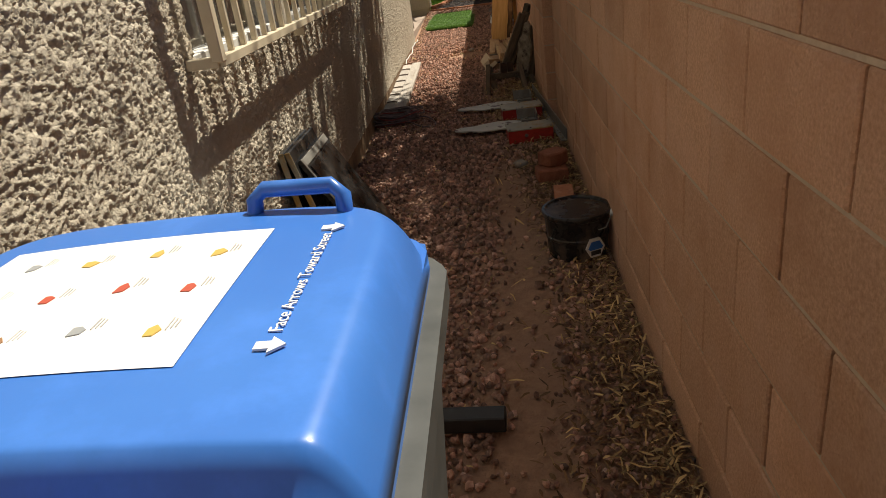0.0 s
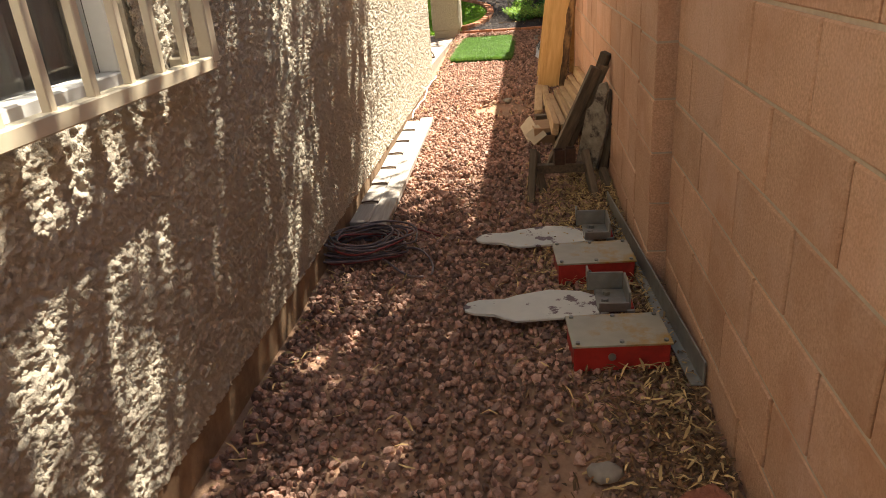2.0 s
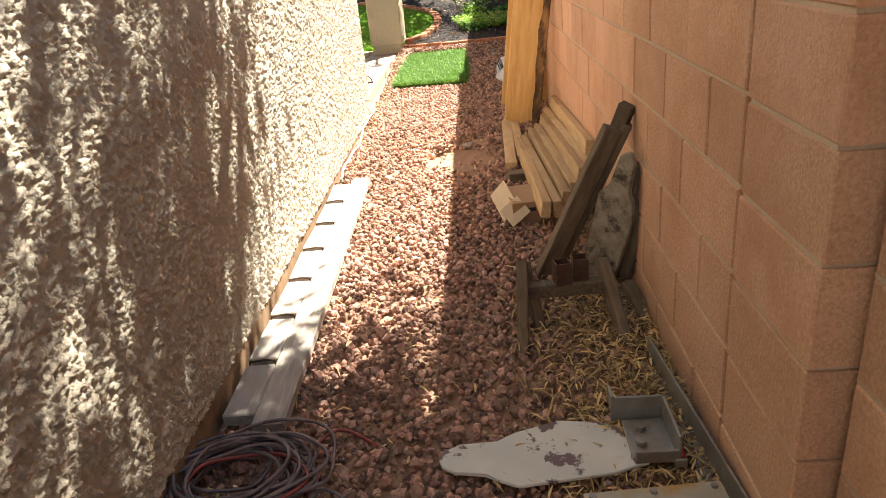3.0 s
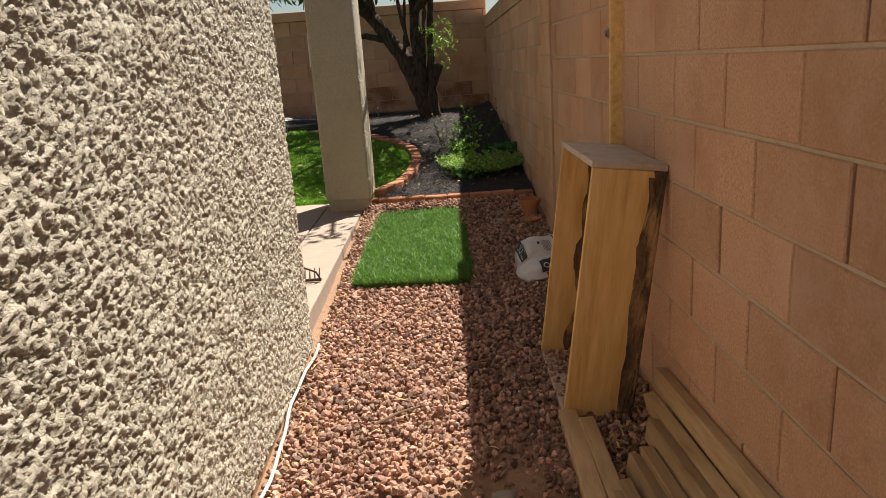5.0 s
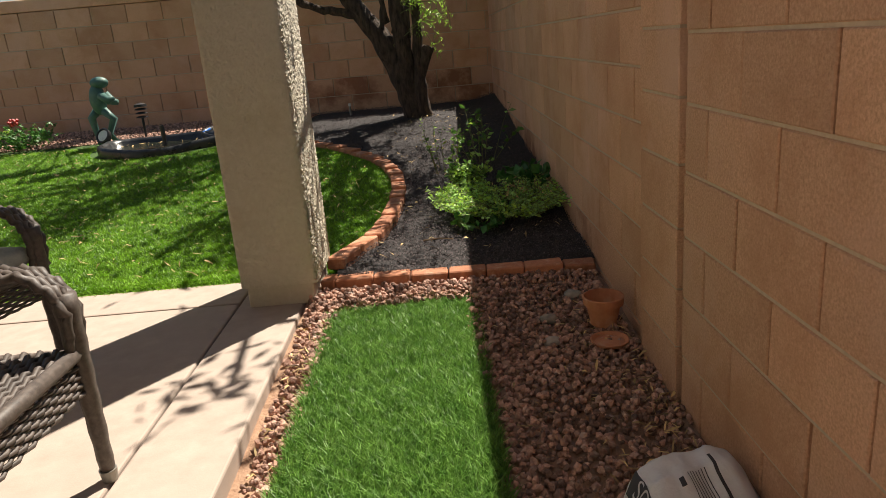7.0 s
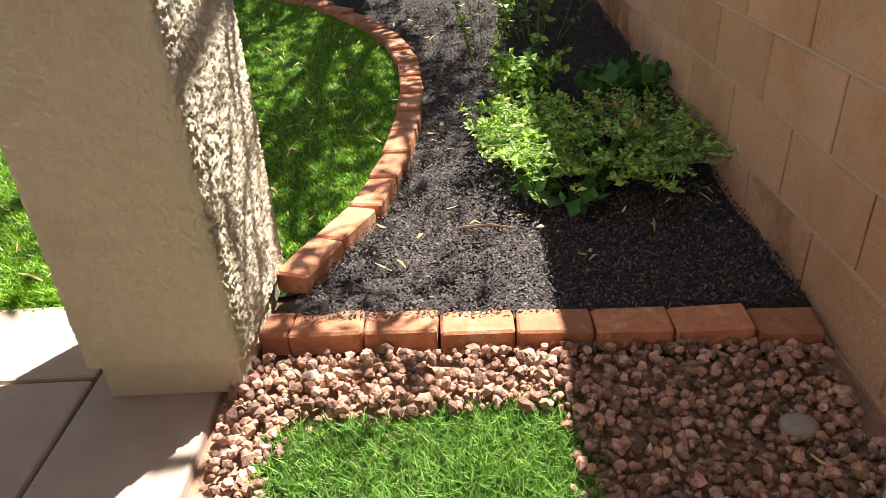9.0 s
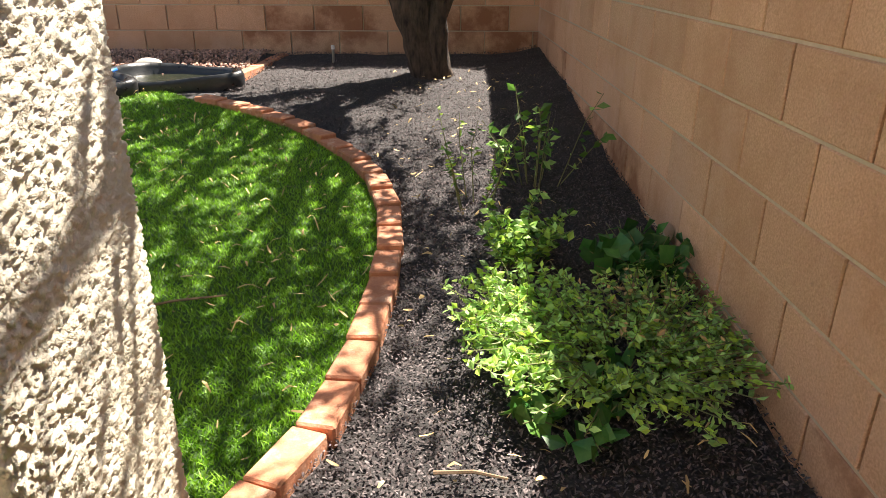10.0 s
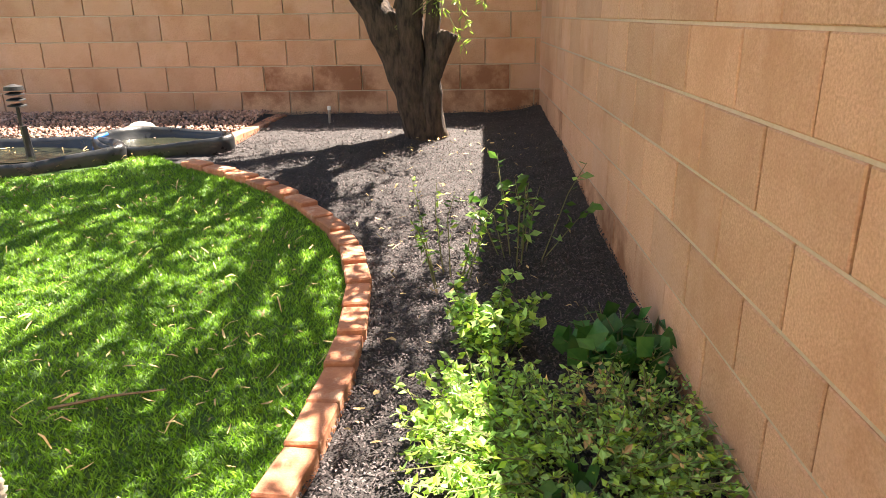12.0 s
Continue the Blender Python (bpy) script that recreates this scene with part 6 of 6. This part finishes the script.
def pond():
    t = thing("garden_pond", "black moulded two-level pond with water beside the lawn", "pond")
    def basin(name, cx, cy, rx, ry_, z, depth, seed):
        n, prof = 40, ((1.0, -0.14), (1.03, -0.05), (1.03, 0.005), (1.0, 0.03), (0.95, 0.032), (0.9, 0.005), (0.84, -0.04), (0.6, -depth))
        bm = bmesh.new()
        rings = []
        for f, dz in prof:
            ring = []
            for k in range(n):
                a = 2 * math.pi * k / n
                w = 1 + 0.1 * math.sin(3 * a + seed) + 0.05 * math.sin(5 * a + 2 * seed)
                ring.append(bm.verts.new((cx + rx * f * w * math.cos(a), cy + ry_ * f * w * math.sin(a), z + dz + ((0.028 * math.sin(a) + 0.018 * math.sin(2 * a + seed)) if f > 0.88 else 0))))
            rings.append(ring)
        for p, q in zip(rings, rings[1:]):
            for k in range(n):
                bm.faces.new((p[k], p[(k + 1) % n], q[(k + 1) % n], q[k]))
        bm.faces.new(rings[-1])
        b = part(name, bm, LINER, t, "black rubbery pond liner", True)
        w = [(cx + rx * 0.82 * (1 + 0.08 * math.sin(3 * a + seed)) * math.cos(a), cy + ry_ * 0.82 * (1 + 0.08 * math.sin(3 * a + seed)) * math.sin(a)) for a in (2 * math.pi * k / n for k in range(n))]
        part("water", prism(w, z - 0.03, z - 0.015), WATER, b, "still dark water")
    basin("lower_basin", -2.85, 16.4, 0.58, 0.32, 0.568, 0.1, 1.0)
    basin("upper_basin", -2.03, 16.64, 0.45, 0.2, 0.6, 0.07, 2.4)
    part("spout", tube([(-2.75, 16.35, 0.5), (-2.76, 16.35, 0.74)], [0.025, 0.02], 8), LINER, t)
    part("overflow", tube([(-2.4, 16.65, 0.64), (-2.45, 16.58, 0.62), (-2.46, 16.55, 0.54)], 0.011, 8), BLUE, t, "small blue overflow pipe", True)
    bm = bmesh.new()
    bmesh.ops.create_icosphere(bm, subdivisions=3, radius=0.09, matrix=Matrix.Translation((-2.3, 16.92, 0.62)) @ Matrix.Diagonal((1.2, 0.7, 0.7, 1)))
    for v in bm.verts:
        v.co += 0.02 * noise.noise_vector(v.co * 9)
    tagged(part("pond_rock", bm, STONE, None, "", True), "pale grey rock at the pond rim", "rock")


pond()
# bronze frog figure: one plain shape
bm = bmesh.new()
fx, fy, fz = 0.0, 0.0, 0.0
for c, s in (((0, 0, 0.5), (0.09, 0.085, 0.17)), ((0.05, 0, 0.68), (0.1, 0.075, 0.065))):
    bmesh.ops.create_icosphere(bm, subdivisions=3, radius=1.0, matrix=Matrix.Translation((fx + c[0], fy + c[1], fz + c[2])) @ Matrix.Diagonal((*s, 1)))
for pts in (((0.05, -0.04, 0.38), (0.14, -0.03, 0.28), (0.06, -0.02, 0.12), (0.12, -0.02, 0.02)), ((-0.05, 0.04, 0.38), (-0.13, 0.03, 0.3), (-0.1, 0.02, 0.12), (-0.08, 0.02, 0.0)), ((0.06, -0.06, 0.55), (0.15, -0.08, 0.48), (0.2, -0.06, 0.52)), ((0.05, 0.07, 0.55), (0.12, 0.09, 0.46), (0.17, 0.09, 0.45))):
    add_tube(bm, [(fx + a, fy + b, fz + c) for a, b, c in pts], [0.05, 0.045, 0.032, 0.03][:len(pts)], 8)
fr = part("frog_statue", bm, VERDIGRIS, None, "", True)
fr.matrix_basis = pose(-3.5, 16.78, 0.56) @ Matrix.Scale(0.9, 4)
tagged(fr, "green bronze frog statue standing by the pond", "statue")
t = thing("path_light", "black tiered solar path light on a stake", "garden light", (-3.18, 16.98, 0.56))
part("stake", cyl(0.012, 0.012, 0.24, (0, 0, 0)), BLACKP, t)
for z in (0.22, 0.26, 0.3):
    part("louvre", lathe([(0.03, z), (0.062, z + 0.005), (0.06, z + 0.012), (0.03, z + 0.022)], seg=20), BLACKP, t)
part("cap", lathe([(0.065, 0.335), (0.06, 0.36), (0.01, 0.375)], seg=20), BLACKP, t)
t = thing("spotlight", "round black pond spotlight on the ground", "spotlight", m=pose(-3.45, 16.62, 0.66, 60, 0, -20))
part("housing", lathe([(0.04, -0.06), (0.075, -0.02), (0.08, 0.02), (0.066, 0.024), (0.06, 0.01), (0.01, 0.008)], seg=24), BLACKP, t)
part("lens", cyl(0.058, 0.058, 0.004, (0, 0, 0.011)), WHITEP, t)
t = thing("sprinkler_riser", "grey sprinkler riser with a white cap in mulch", "sprinkler", (-1.08, 17.45, 0.58))
part("riser", cyl(0.011, 0.011, 0.1), STEEL, t)
part("cap", cyl(0.015, 0.013, 0.03, (0, 0, 0.1)), WHITEP, t, "white cap")
# drooping palm fronds above the lawn
t = thing("palm_tree", "palm behind the rear wall with drooping green fronds", "palm")
rng = np.random.default_rng(161)
P, A = [], []
bm = bmesh.new()
for k in range(6):
    a = np.array([-3.0, 18.3, 3.4])
    b = np.array([-3.5 + 0.22 * k, 16.75 + 0.1 * (k % 3), 2.95])
    c = b + np.array([rng.uniform(-0.05, 0.1), -0.12, -0.6])
    add_tube(bm, [a, b, c], [0.015, 0.008, 0.003], 5)
    for _ in range(70):
        f = rng.random()
        P.append(b * (1 - f) + c * f)
        A.append([rng.normal(0, 0.25), rng.normal(0, 0.2), -1.2])
part("rachis", bm, STEM, t)
ob = new("frond_leaves", leaf_cloud("frond_leaves", np.array(P), 0.3, 162, LEAF, 0.5, 0.07, np.array(A)))
ob.parent = t
part("trunk", tube([(-3.0, 18.4, 0), (-3.0, 18.35, 1.5), (-3.0, 18.3, 3.5)], [0.2, 0.17, 0.16], 12), BARK, t, smooth=True)
# scattered sticks and stones
for k, (a, b) in enumerate((((-1.25, 13.85, 0.31), (-0.95, 13.95, 0.315)), ((-0.28, 13.15, 0.285), (-0.12, 13.13, 0.285)), ((0.28, 10.12, 0.12), (0.3, 10.42, 0.15)), ((-0.2, 9.75, 0.12), (-0.02, 9.84, 0.125)), ((-0.45, 9.4, 0.115), (-0.3, 9.5, 0.12)))):
    tagged(part("twig", tube([a, [(a[i] + b[i]) / 2 + 0.006 for i in range(3)], b], [0.005, 0.0045, 0.003], 5), CUTWOOD), "dry twig lying on the ground", "twig")
rng = random.Random(33)
for x, y, s in ((-0.62, 12.62, 0.03), (0.2, 12.0, 0.03), (0.22, 12.2, 0.033), (-0.05, 9.0, 0.03), (0.36, 12.42, 0.035), (-0.42, 3.12, 0.04), (0.3, 4.85, 0.035)):
    bm = bmesh.new()
    bmesh.ops.create_icosphere(bm, subdivisions=2, radius=s, matrix=Matrix.Diagonal((1.2, 0.9, 0.7, 1)))
    for v in bm.verts:
        v.co += 0.008 * noise.noise_vector(v.co * 30 + Vector((x * 9, y, 0)))
    ob = part("pale_stone", bm, STONE, None, "", True)
    ob.location = (x, y, float(ground_z(y)) + 0.012)
    tagged(ob, "pale rounded stone among the red gravel", "stone", "pale stones")
